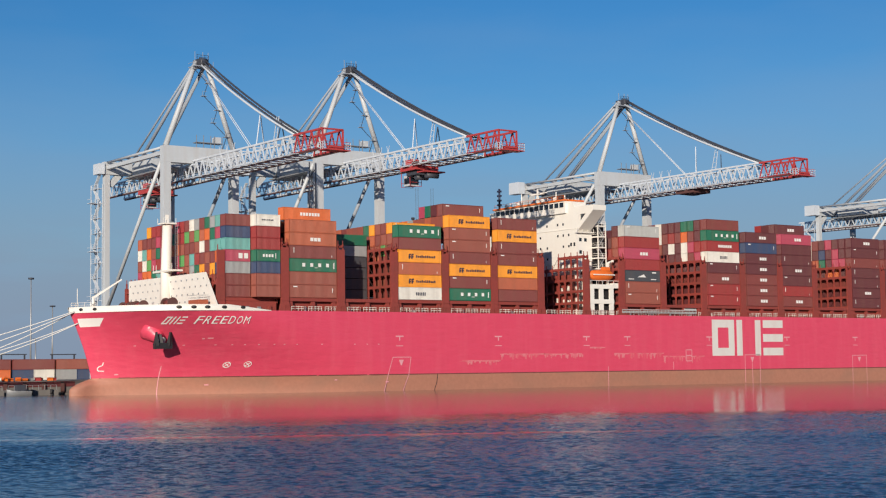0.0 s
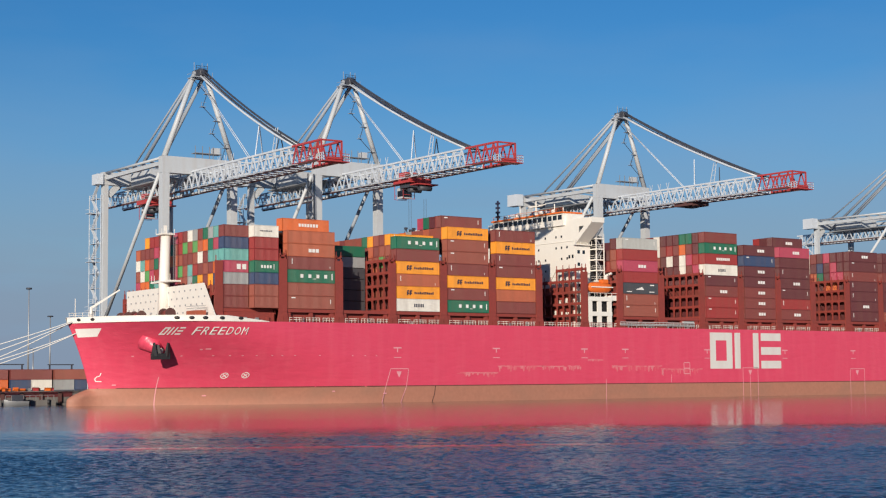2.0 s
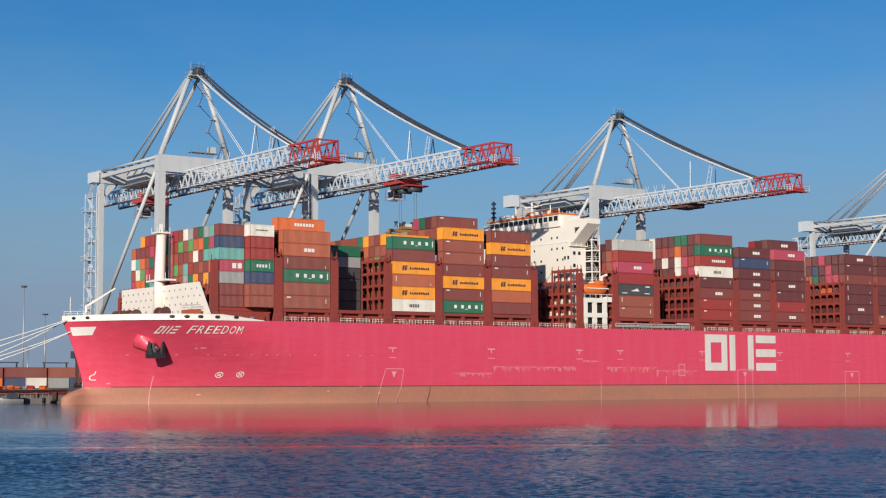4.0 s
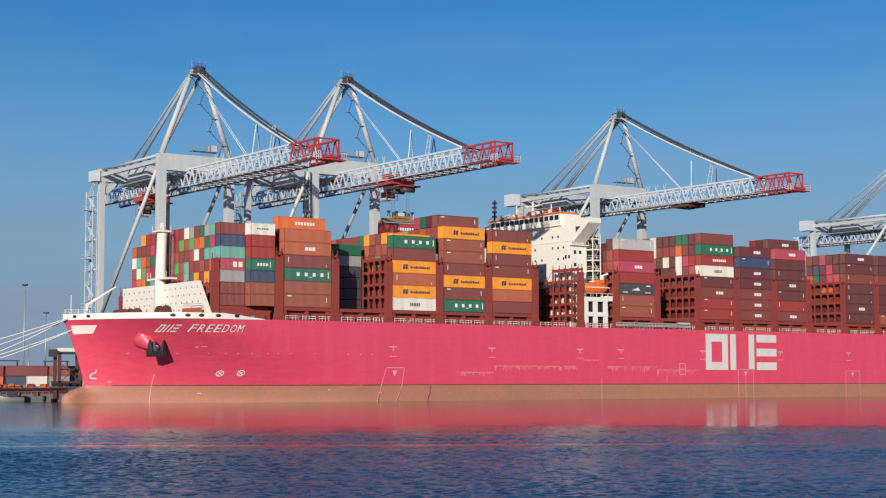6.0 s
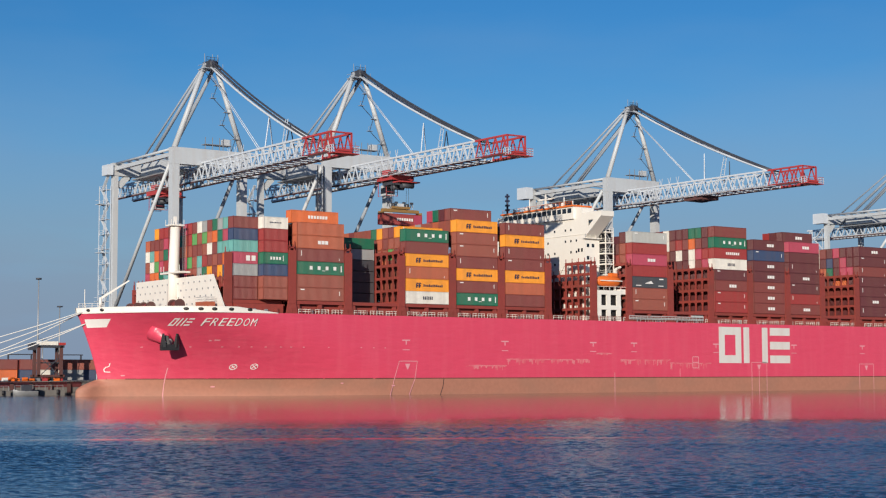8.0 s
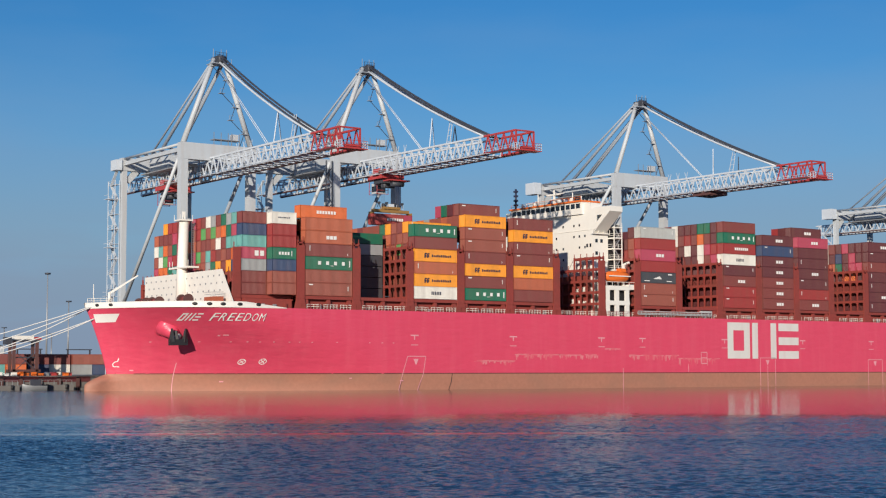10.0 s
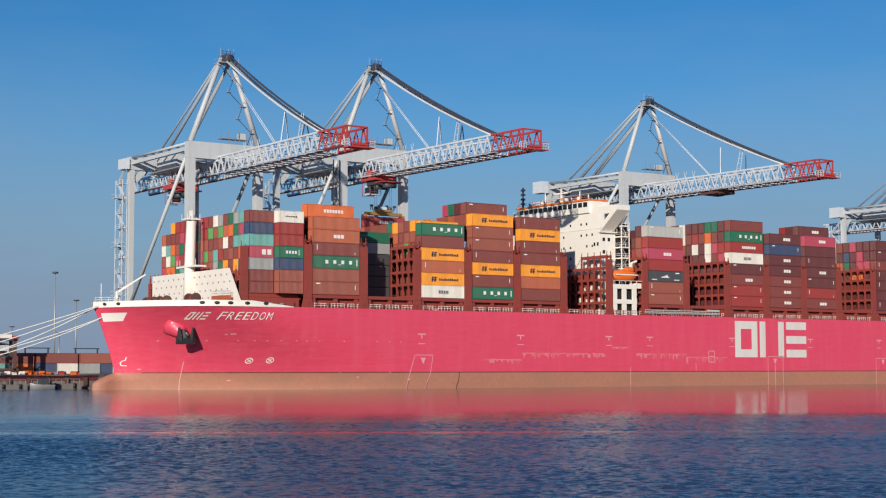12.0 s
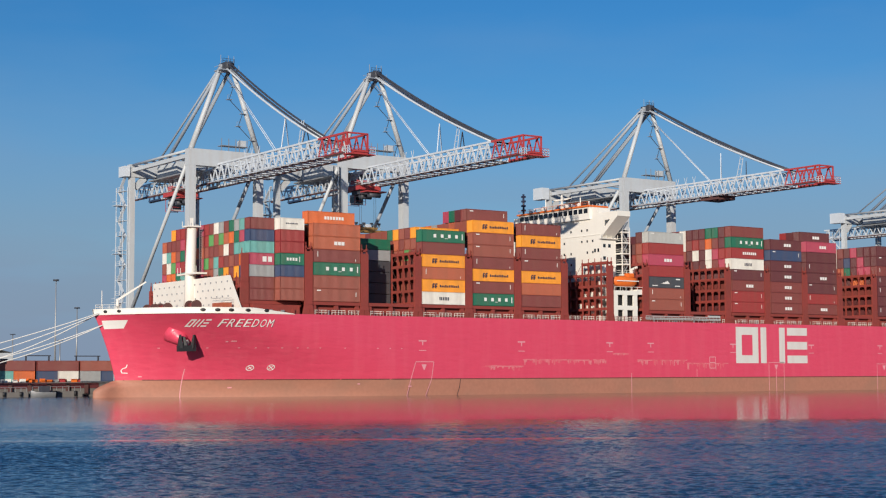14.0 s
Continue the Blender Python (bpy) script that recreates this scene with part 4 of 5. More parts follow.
for k in range(26):
    box(bm, -10.7, -10.02, YC - 1.9, YC - 1.84, 28.2 + k * 0.4, 28.27 + k * 0.4)
part("ladder", bm, STEEL, mast, "steel mast ladder")
for y, w in ((34, 2.0), (27, 1.8), (12, 1.6)):
    winch = thing("mooring_winch", "", "")
    winch.parent = ship
    bm = bmesh.new()
    tube(bm, [(-17.5, y - w, 19.9), (-17.5, y + w, 19.9)], 0.8, 12)
    part("drum", bm, DECK_RED, winch)
    for s in (-1, 1):
        bm = bmesh.new()
        tube(bm, [(-17.5, y + s * w, 19.9), (-17.5, y + s * (w + 0.2), 19.9)], 1.25, 14)
        part("flange", bm, WALK_RED, winch)
    bm = bmesh.new()
    box(bm, -18.3, -16.7, y - w, y + w, 18, 19.3)
    part("bed", bm, DECK_RED, winch)
hut = thing("deck_hut", "", "")
hut.parent = ship
bm = bmesh.new()
box(bm, -14.6, -12.4, 3.6, 8.6, 18, 20.4)
part("hut_body", bm, PAINTS["ob"], hut, "rust orange hut")
for z in (20.9, 21.4):
    bm = bmesh.new()
    for x in (-14.6, -12.4):
        beam(bm, (x, 3.6, z), (x, 8.6, z), 0.06)
    for y in (3.6, 8.6):
        beam(bm, (-14.6, y, z), (-12.4, y, z), 0.06)
    part("hut_rail", bm, STEEL, hut)
# jackstaff, small derrick and rail at the stem
jack = thing("bow_fittings", "", "")
jack.parent = ship
bm = bmesh.new()
tube(bm, [(-33.2, YC, 19), (-33.2, YC, 23.4)], 0.09, 6)
part("jackstaff", bm, SHIP_WHITE, jack)
bm = bmesh.new()
tube(bm, [(-30.6, 22.5, 19.0), (-30.6, 22.5, 21.6)], 0.4, 10, 0.3)
part("derrick_post", bm, SHIP_WHITE, jack)
bm = bmesh.new()
beam(bm, (-30.8, 22.6, 21.2), (-24.6, 21.0, 25.4), 0.45, 0.5, 0.25)
part("derrick_arm", bm, SHIP_WHITE, jack)
for z in (19.7, 20.2):
    bm = bmesh.new()
    tube(bm, [(-32.6, 27.5, z), (-34.6, 25.05, z), (-32.6, 22.4, z), (-30.9, 20.3, z)], 0.04, 5)
    part("bow_rail", bm, SHIP_WHITE, jack)
for x, y in ((-32.6, 27.5), (-34.6, 25.05), (-33.6, 23.7), (-32.6, 22.4), (-31.7, 21.3), (-30.9, 20.3)):
    bm = bmesh.new()
    tube(bm, [(x, y, 19.1), (x, y, 20.3)], 0.05, 5)
    part("bow_stanchion", bm, SHIP_WHITE, jack)

# ---- accommodation ----
house = thing("accommodation", "", "")
house.parent = ship
bm = bmesh.new()
box(bm, 94.0, 99.1, 6.3, 43.8, DECK, 44.7)
part("tower", bm, SHIP_WHITE, house, "white accommodation tower")
bm = bmesh.new()
box(bm, 93.4, 99.4, 10.0, 40.1, 44.7, 47.9)
part("wheelhouse", bm, SHIP_WHITE, house, "white wheelhouse with a window band")
bm = bmesh.new()
box(bm, 93.0, 99.7, 9.8, 40.4, 47.9, 48.3)
part("roof_edge", bm, ORANGE, house, "orange roof edge")
bm = bmesh.new()
box(bm, -0.04, 0.04, -0.78, 0.78, -0.62, 0.62)
pane = None
for i in range(14):
    m = Matrix.Translation((93.38, 11.4 + i * 2.08, 46.9))
    if pane is None:
        pane = part("bridge_window", bm, GLASS_DARK, house)
        pane.matrix_basis = m
    else:
        again("bridge_window", pane, house, m)
bm = bmesh.new()
box(bm, -0.04, 0.04, -0.26, 0.26, -0.3, 0.3)
pane = None
for y, z in [(yy, zz) for k, zz in enumerate((30.3, 33.2, 36.1, 39.0, 41.9)) for i, yy in enumerate((9.4, 11.6, 13.8, 18.2, 21.0, 26.5, 32.0, 37.5)) if (i * 5 + k * 3) % 4]:
    m = Matrix.Translation((93.98, y, z))
    if pane is None:
        pane = part("cabin_window", bm, GLASS_DARK, house)
        pane.matrix_basis = m
    else:
        again("cabin_window", pane, house, m)
bm = bmesh.new()
box(bm, -0.4, 0.4, -0.04, 0.04, -0.45, 0.45)
pane = None
for x, z in ((95.2, 37.6), (96.9, 37.6), (95.2, 34.4), (97.2, 31.8), (95.4, 29.0)):
    m = Matrix.Translation((x, 6.28, z))
    if pane is None:
        pane = part("side_window", bm, GLASS_DARK, house)
        pane.matrix_basis = m
    else:
        again("side_window", pane, house, m)
bm = bmesh.new()
box(bm, 92.75, 93.95, 7.2, 43.0, DECK, 28.6)
part("lower_casing", bm, DECK_RED, house, "oxide red casing at the foot of the tower")
for y, z in ((7.6, 20.2), (9.4, 20.4), (8.0, 23.8), (10.6, 23.4), (12.4, 20.8)):
    bm = bmesh.new()
    box(bm, 92.62, 92.72, y, y + 1.2, z, z + 1.9)
    part("vent_box", bm, SHIP_WHITE, house)
# wings: parapet, raked bracket underneath with an opening
for sgn in (1, -1):
    def yy(y):
        return y if sgn > 0 else 2 * YC - y
    bm = bmesh.new()
    box(bm, 94.0, 98.3, min(yy(-0.35), yy(10.0)), max(yy(-0.35), yy(10.0)), 44.7, 46.0)
    part("bridge_wing", bm, SHIP_WHITE, house, "white bridge wing")
    bm = bmesh.new()
    box(bm, 94.05, 98.0, min(yy(7.2), yy(10.0)), max(yy(7.2), yy(10.0)), 46.0, 47.4)
    part("wing_shelter", bm, SHIP_WHITE, house)
    bm = bmesh.new()
    outl = ((-0.3, 44.7), (6.3, 44.7), (6.3, 39.5))
    hole3 = ((2.6, 44.0), (4.9, 44.0), (4.9, 42.1))
    for x in (94.0, 94.35):
        a = [bm.verts.new((x, yy(y), z)) for y, z in outl]
        h = [bm.verts.new((x, yy(y), z)) for y, z in hole3]
        for i in range(3):
            j = (i + 1) % 3
            bm.faces.new((a[i], a[j], h[j], h[i]))
    bm.verts.ensure_lookup_table()
    for k in (0, 3):
        for i in range(3):
            j = (i + 1) % 3
            bm.faces.new([bm.verts[q] for q in (k + i, k + j, 6 + k + j, 6 + k + i)])
    part("wing_bracket", bm, SHIP_WHITE, house, "raked white bracket under the wing")
    bm = bmesh.new()
    lo, hi = [(94.2, yy(-0.33), 44.7), (98.25, yy(-0.33), 44.7), (98.25, yy(6.3), 39.5), (94.2, yy(6.3), 39.5)], 0.3
    va = [bm.verts.new(c) for c in lo]
    vb = [bm.verts.new((c[0], c[1], c[2] + hi)) for c in lo]
    bm.faces.new(va), bm.faces.new(vb[::-1])
    for i in range(4):
        bm.faces.new((va[i], va[(i + 1) % 4], vb[(i + 1) % 4], vb[i]))
    part("wing_soffit", bm, SHIP_WHITE, house)
# ledges and a railed balcony on the tower
for z in (31.6, 40.4):
    bm = bmesh.new()
    box(bm, 93.86, 94.0, 6.3, 43.8, z, z + 0.14)
    part("ledge", bm, SHIP_WHITE, house)
bm = bmesh.new()
box(bm, 93.4, 99.1, 5.4, 6.3, 39.3, 39.5)
for px in (93.4, 95.2, 97.0, 98.9):
    box(bm, px, px + 0.1, 5.4, 5.5, 39.5, 40.5)
box(bm, 93.4, 99.0, 5.4, 5.48, 40.42, 40.5)
part("balcony", bm, SHIP_WHITE, house, "white railed balcony under the wing")
for y in (6.9, 8.2):
    bm = bmesh.new()
    box(bm, 93.9, 94.0, y, y + 0.6, 36.0, 36.9)
    part("porthole", bm, GLASS_DARK, house)
# outside stairs behind the port corner
for k in range(8):
    z = 22.0 + k * 2.75
    bm = bmesh.new()
    box(bm, 99.12, 101.9, 3.9, 6.3, z - 0.3, z)
    part("stair_landing", bm, SHIP_WHITE, house)
    bm = bmesh.new()
    for h in (0.5, 1.0):
        box(bm, 99.2, 101.9, 3.92, 3.98, z + h, z + h + 0.07)
        box(bm, 99.13, 99.19, 3.9, 6.2, z + h, z + h + 0.07)
    for px in (99.2, 100.5, 101.8):
        box(bm, px, px + 0.09, 3.9, 3.99, z, z + 1.05)
    part("stair_rail", bm, SHIP_WHITE, house)
    bm = bmesh.new()
    for py in (4.3, 5.2):
        beam(bm, (99.5 if k % 2 else 101.5, py, z), (101.5 if k % 2 else 99.5, py, z + 2.6), 0.1, 0.28)
    part("stair_flight", bm, STEEL, house)
for px, py in ((99.2, 4.0), (101.8, 4.0)):
    bm = bmesh.new()
    box(bm, px, px + 0.22, py, py + 0.22, DECK, 41.4)
    part("stair_post", bm, SHIP_WHITE, house)
# near-black block added behind the stairs; its colour gives their gaps shade
bm = bmesh.new()
box(bm, 99.2, 103.2, 6.4, 43.6, DECK, 42.0)
part("stair_backing", bm, DARK, house, "near-black backing block added behind the tower")
# radar mast
bm = bmesh.new()
beam(bm, (96.5, 25, 48.3), (96.5, 25, 52.6), 0.6, 0.6, 0.3)
box(bm, 96.2, 96.8, 22.5, 27.5, 51.0, 51.2)
box(bm, 95.7, 97.3, 24.2, 25.8, 49.8, 49.95)
part("radar_mast", bm, SHIP_WHITE, house)
for y in (22.5, 27.0):
    bm = bmesh.new()
    box(bm, 96.3, 96.7, y - 1.3, y + 1.3, 51.2, 51.45)
    part("radar_scanner", bm, SHIP_WHITE, house)
for y, h in ((11, 1.2), (14.5, 2.4), (18, 1.0), (29, 3.2), (34, 1.2), (38.8, 5.6)):
    bm = bmesh.new()
    tube(bm, [(94.2, y, 48.3), (94.2, y, 48.3 + h)], 0.16 if h < 5 else 0.3, 6)
    for q in range(4 if h > 5 else 0):
        box(bm, 93.8, 94.6, y - 0.55, y + 0.55, 49.2 + q * 1.25, 49.7 + q * 1.25)
    part("aerial", bm, SHIP_WHITE if h < 5 else MARK_DARK, house)
for y in (16, 21, 31.5, 36.5):
    bm = bmesh.new()
    bmesh.ops.create_uvsphere(bm, u_segments=12, v_segments=8, radius=0.6)
    bmesh.ops.translate(bm, verts=bm.verts, vec=(95, y, 48.9))
    part("dome", bm, SHIP_WHITE, house)
bm = bmesh.new()
for i in range(13):
    box(bm, 93.2, 93.28, 10.2 + i * 2.45, 10.28 + i * 2.45, 48.3, 49.3)
for z in (48.8, 49.26):
    box(bm, 93.2, 93.26, 10.2, 39.8, z, z + 0.06)
part("roof_rail", bm, ORANGE, house)
# davit house and lifeboat
davit = thing("davit_house", "", "")
davit.parent = ship
for x in (93.6, 96.7, 100.1):
    bm = bmesh.new()
    box(bm, x - 0.62, x + 0.62, 0.1, 0.6, DECK, 25.4)
    part("leg", bm, SHIP_WHITE, davit)
for z in (20.9, 24.7):
    bm = bmesh.new()
    box(bm, 92.9, 100.8, 0.05, 3.3, z, z + 1.1)
    part("platform", bm, SHIP_WHITE, davit)
# near-black panel: the shade inside the davit openings is put into its colour
bm = bmesh.new()
box(bm, 93.0, 100.7, 1.5, 1.7, DECK, 25.0)
part("opening_shade", bm, DARK, davit)
for x in (93.8, 101.2):
    bm = bmesh.new()
    beam(bm, (x, 3.0, 25.8), (x, 2.6, 31.6), 0.45, 0.6)
    beam(bm, (x, 2.7, 31.4), (x, 0.6, 31.9), 0.4, 0.5)
    part("davit_arm", bm, SHIP_WHITE, davit)
bm = bmesh.new()
box(bm, 100.8, 103.2, 0.3, 2.6, 24.9, 26.2)
part("side_platform", bm, SHIP_WHITE, davit)
bm = bmesh.new()
box(bm, 93.0, 102.8, 0.05, 0.12, 26.7, 26.8)
for k in range(6):
    box(bm, 93.1 + k * 1.9, 93.2 + k * 1.9, 0.05, 0.13, 25.7, 26.8)
part("davit_rail", bm, SHIP_WHITE, davit)
boat = thing("lifeboat", "bright orange enclosed lifeboat hanging in white davits", "lifeboat")
bm = bmesh.new()
prof = [(-4.3, 0.1), (-3.9, 0.7), (-2.8, 1.2), (-1, 1.4), (1, 1.4), (2.8, 1.25), (3.8, 0.8), (4.2, 0.15)]
rings = []
for dx, r in prof:
    rings.append([(97.6 + dx, 1.5 + r * 0.95 * math.cos(a), 28.3 + r * (0.95 if math.sin(a) > 0 else 1.1) * math.sin(a)) for a in (2 * math.pi * k / 14 for k in range(15))])
sheet(bm, rings)
bmesh.ops.remove_doubles(bm, verts=bm.verts, dist=0.01)
part("boat_hull", bm, ORANGE, boat, "bright orange hull")
bm = bmesh.new()
box(bm, 98.4, 100.2, 0.7, 2.3, 29.4, 30.3)
part("cockpit", bm, ORANGE, boat)
bm = bmesh.new()
box(bm, 94.0, 101.3, 0.06, 0.16, 28.15, 28.4)
part("fender_strip", bm, SHIP_WHITE, boat)
for x in (94.6, 100.8):
    bm = bmesh.new()
    tube(bm, [(x, 1.5, 29.0), (x, 1.2, 31.8)], 0.06, 5)
    part("fall", bm, CABLE, boat)
# gangway stowed along the rail
GANG = material("dull_aluminium", (0.48, 0.48, 0.47), 0.55, metal=0.1)
gang = thing("accommodation_ladder", "grey aluminium accommodation ladder stowed along the rail", "gangway")
bm = bmesh.new()
box(bm, 103.2, 129.5, -0.3, 0.5, 18.9, 19.1)
part("treads", bm, GANG, gang)
for y in (-0.34, 0.46):
    bm = bmesh.new()
    for z in (18.62, 19.42):
        box(bm, 103.2, 129.5, y, y + 0.06, z, z + 0.16)
    for k in range(22):
        px = 103.2 + k * 1.24
        box(bm, px, px + 0.1, y, y + 0.06, 18.78, 19.42)
    part("side_frame", bm, GANG, gang)
bm = bmesh.new()
box(bm, 125.5, 129.5, -0.2, 0.4, 19.5, 19.95)
part("lower_platform", bm, GANG, gang)
for x in (106, 113, 120, 127):
    bm = bmesh.new()
    box(bm, x, x + 0.3, -0.2, 0.4, DECK - 0.06, 18.65)
    part("bracket", bm, STEEL, gang)

# ---- mooring lines ----
BOLL = [(-70, 57), (-76, 57), (-82, 57), (-89, 57), (-95, 57)]
for (sx, sy, sz), (bx, by), sag in (((-33.9, 23.2, 18.7), BOLL[0], 3.0), ((-33.6, 22.6, 18.7), BOLL[1], 2.0), ((-33.7, 22.9, 18.7), BOLL[2], 1.2), ((-33.4, 24.2, 15.8), BOLL[1], 2.2), ((-33.2, 23.8, 15.9), BOLL[0], 2.5)):
    ln = thing("mooring_line", "pale synthetic mooring rope from the bow to the quay", "rope", "mooring lines")
    bm = bmesh.new()
    tube(bm, [(sx + (bx - sx) * u, sy + (by - sy) * u, sz + (QZ + 0.6 - sz) * u - sag * 4 * u * (1 - u)) for u in (i / 16 for i in range(17))], 0.11, 6)
    part("rope", bm, ROPE, ln)
bol = None
for x, y in BOLL:
    m = Matrix.Translation((x, y, QZ))
    if bol is None:
        bol = thing("bollard", "black cast iron bollard on the quay edge", "bollard", "bollards")
        bm = bmesh.new()
        tube(bm, [(0, 0, -0.02), (0, 0, 0.6)], 0.3, 10)
        part("stem", bm, DARK, bol)
        bm = bmesh.new()
        tube(bm, [(0, 0, 0.55), (0, 0, 0.8)], 0.45, 10)
        part("cap", bm, DARK, bol)
        bol.matrix_basis = m
    else:
        copy_thing(bol, m)


# ---- quay cranes ----
YW, YL = 56.0, 92.4


def truss(bm, x, y0, y1, z0, z1, pitch, r, chords=True):
    """One side of a lattice girder along y."""
    n = max(1, round((y1 - y0) / pitch))
    s = (y1 - y0) / n
    if chords:
        beam(bm, (x, y0, z0), (x, y1, z0), r * 2.2)
        beam(bm, (x, y0, z1), (x, y1, z1), r * 2.2)
    for i in range(n):
        a = y0 + i * s
        beam(bm, (x, a, z0), (x, a + s / 2, z1), r * 1.3)
        beam(bm, (x, a + s / 2, z1), (x, a + s, z0), r * 1.3)


def quay_crane(x0, dz, tip, span, lift=False):
    c = thing("quay_crane", "light grey ship-to-shore container crane, boom lowered over the ship", "crane", "quay cranes", (x0, 0, 0))
    top, mid = 61.4 + dz, span / 2
    z0, z1 = 53.2 + dz, 57.8 + dz          # boom chords
    bx0, bx1 = mid - 2.6, mid + 2.6

    def add(name, build, mat=CRANE_GREY, label="", parent=c):
        bm = bmesh.new()
        build(bm)
        return part(name, bm, mat, parent, label)

    for x in (0, span):
        for y, w in ((YW, 2.3), (YL, 1.7)):
            leg = add("leg", lambda b: beam(b, (x, y, QZ + 1.5), (x, y, top - 1), w * 0.8, w))
            add("bogie", lambda b: box(b, x - 2.6, x + 2.6, y - 0.7, y + 0.7, QZ - 0.02, QZ + 1.7), CRANE_DARK, "", leg)
        add("sill_beam", lambda b: beam(b, (x, YW, QZ + 9), (x, YL, QZ + 9), 1.5, 2.0))
        add("top_beam", lambda b: beam(b, (x, YW, top - 1.6), (x, YL + 1.2, top - 1.6), 0.9, 1.0))
        # far brace takes the darker stay grey: its shade is put into the colour
        add("stay_brace", lambda b: tube(b, [(x, YW + 2.4, top - 3.6), (x, YL + 0.3, QZ + 17.5)], 0.48, 10), CRANE_GREY if x == 0 else CRANE_STAY_AND_SHADE, "tubular diagonal brace")
        add("roof_strut", lambda b: tube(b, [(x, YW, top - 0.2), (x, YL, top - 0.2)], 0.35, 8))
    for y in (YW, YL):
        add("portal_beam", lambda b: box(b, -1.0, span + 1.0, y - 1.2, y + 1.2, top - 4.2, top) if y == YW else box(b, -0.9, span + 0.9, y - 1.0, y + 1.0, top - 3.4, top), CRANE_GREY, "deep box beam over the legs")
        add("portal_sill", lambda b: box(b, 0, span, y - 0.8, y + 0.8, QZ + 8, QZ + 10))
    # corner knees
    for x, s in ((1.0, 1), (span - 1.0, -1)):
        add("knee", lambda b: beam(b, (x, YL, top - 6.2), (x + s * 2.6, YL, top - 3.4), 0.9, 1.6))
    # apex frame
    az = 84.4 + dz
    for x in (0, span):
        s = 1 if x == 0 else -1
        add("mast_leg", lambda b: tube(b, [(x, YW, top), (mid - s * 1.4, YW - 0.5, az - 1)], 0.72, 10, 0.6), CRANE_GREY, "tubular mast leg")
        for yb, r, drop in (((99.0, 0.26, 0.0), (92.0, 0.46, 0.8)) if s > 0 else ((92.8, 0.36, 0.6), (91.0, 0.36, 1.2))):
            add("backstay", lambda b: tube(b, [(mid - s * 1.3, YW + 0.2, az - 1.0 - drop), (mid - s * 2.6, yb, z1)], r, 8), CRANE_STAY_AND_SHADE)
    head_box = add("mast_head", lambda b: box(b, mid - 1.5, mid + 1.5, YW - 1.9, YW + 0.9, az - 2.2, az - 0.5), CRANE_DARK, "dark sheave head")
    add("mast_rail", lambda b: [beam(b, (mid + dx, YW - 1.6, az - 0.5), (mid + dx, YW - 1.6, az + 0.6), 0.09) for dx in (-1.6, -0.5, 0.6, 1.6)] and [beam(b, (mid - 1.7, YW - 1.6, z), (mid + 1.7, YW - 1.6, z), 0.09) for z in (az, az + 0.6)], CRANE_DARK, "", head_box)
    add("head_platform", lambda b: [box(b, mid - 2.6, mid + 2.6, YW - 2.4, YW + 1.4, az - 2.5, az - 2.3), box(b, mid - 2.6, mid - 2.52, YW - 2.4, YW + 1.4, az - 1.4, az - 1.3), box(b, mid + 2.5, mid + 2.6, YW - 2.4, YW - 2.3, az - 2.3, az - 1.0), box(b, mid - 2.6, mid - 2.5, YW - 2.4, YW - 2.3, az - 2.3, az - 1.0)], CRANE_STAY_AND_SHADE, "", head_box)
    for dx in (-1.9, 0.3, 1.8):
        add("head_aerial", lambda b: beam(b, (mid + dx, YW - 1, az - 0.6), (mid + dx, YW - 1, az + 1.5), 0.12), CRANE_STAY_AND_SHADE, "", head_box)
    add("sheave_wheel", lambda b: tube(b, [(mid - 1.0, YW - 1.6, az - 1.2), (mid + 1.0, YW - 1.6, az - 1.2)], 1.0, 14), CRANE_DARK, "", head_box)
    # boom: outer red end, white run, backreach
    red = tip + 16.8
    for nm, ya, yb, mat in (("boom_end", tip + 4.3, red, CRANE_RED), ("boom", red, YW - 1.5, CRANE_WHITE), ("backreach", YW - 1.5, 108.0, CRANE_WHITE)):
        zt = z1 if nm != "backreach" else z1 - 0.9
        for x in (bx0, bx1):
            add(nm + "_truss", lambda b: truss(b, x, ya, yb, z0 + 0.4, zt, 3.3, 0.2), mat, "lattice side of the boom")
        n = int((yb - ya) / 6.6)
        for i in range(n + 1):
            y = ya + (yb - ya) * i / n
            add("cross_tie", lambda b: box(b, bx0, bx1, y - 0.14, y + 0.14, zt - 0.15, zt + 0.12), mat)
        for x in (bx0 - 0.35, bx1 + 0.35):
            add("trolley_rail", lambda b: box(b, x - 0.25, x + 0.25, ya, yb, z0 - 0.08, z0 + 0.3), WALK_RED, "dark red trolley rail and walkway edge")
    for i in range(14):
        y = red - 2 + i * (YW - red) / 13
        add("walkway_plate", lambda b: box(b, bx0 - 1.7, bx0 - 0.7, y - 1.5, y + 1.5, z0 - 0.06, z0 + 0.04), CRANE_WHITE)
    for i in range(int((YW - red) / 3.3)):
        y = red + 1.0 + i * 3.3
        add("bottom_tie", lambda b: box(b, bx0 - 0.1, bx1 + 0.1, y - 0.8, y + 0.8, z0 + 0.06, z0 + 0.2), CRANE_WHITE)
    add("walkway_rail", lambda b: [box(b, bx0 - 1.75, bx0 - 1.7, tip + 4.3, 108, z0 + h, z0 + h + 0.06) for h in (0.5, 1.0)], CRANE_WHITE)
    add("end_frame", lambda b: [beam(b, (x, tip + 4.3, z0), (x, tip + 4.3, z1), 0.35) for x in (bx0, bx1)] and [beam(b, (bx0, tip + 4.3, z), (bx1, tip + 4.3, z), 0.35) for z in (z0, z1)], CRANE_RED)
    add("end_platform", lambda b: box(b, bx0 - 0.6, bx1 + 0.9, tip + 2.4, tip + 5.2, z0 - 0.3, z0 - 0.1), CRANE_RED)
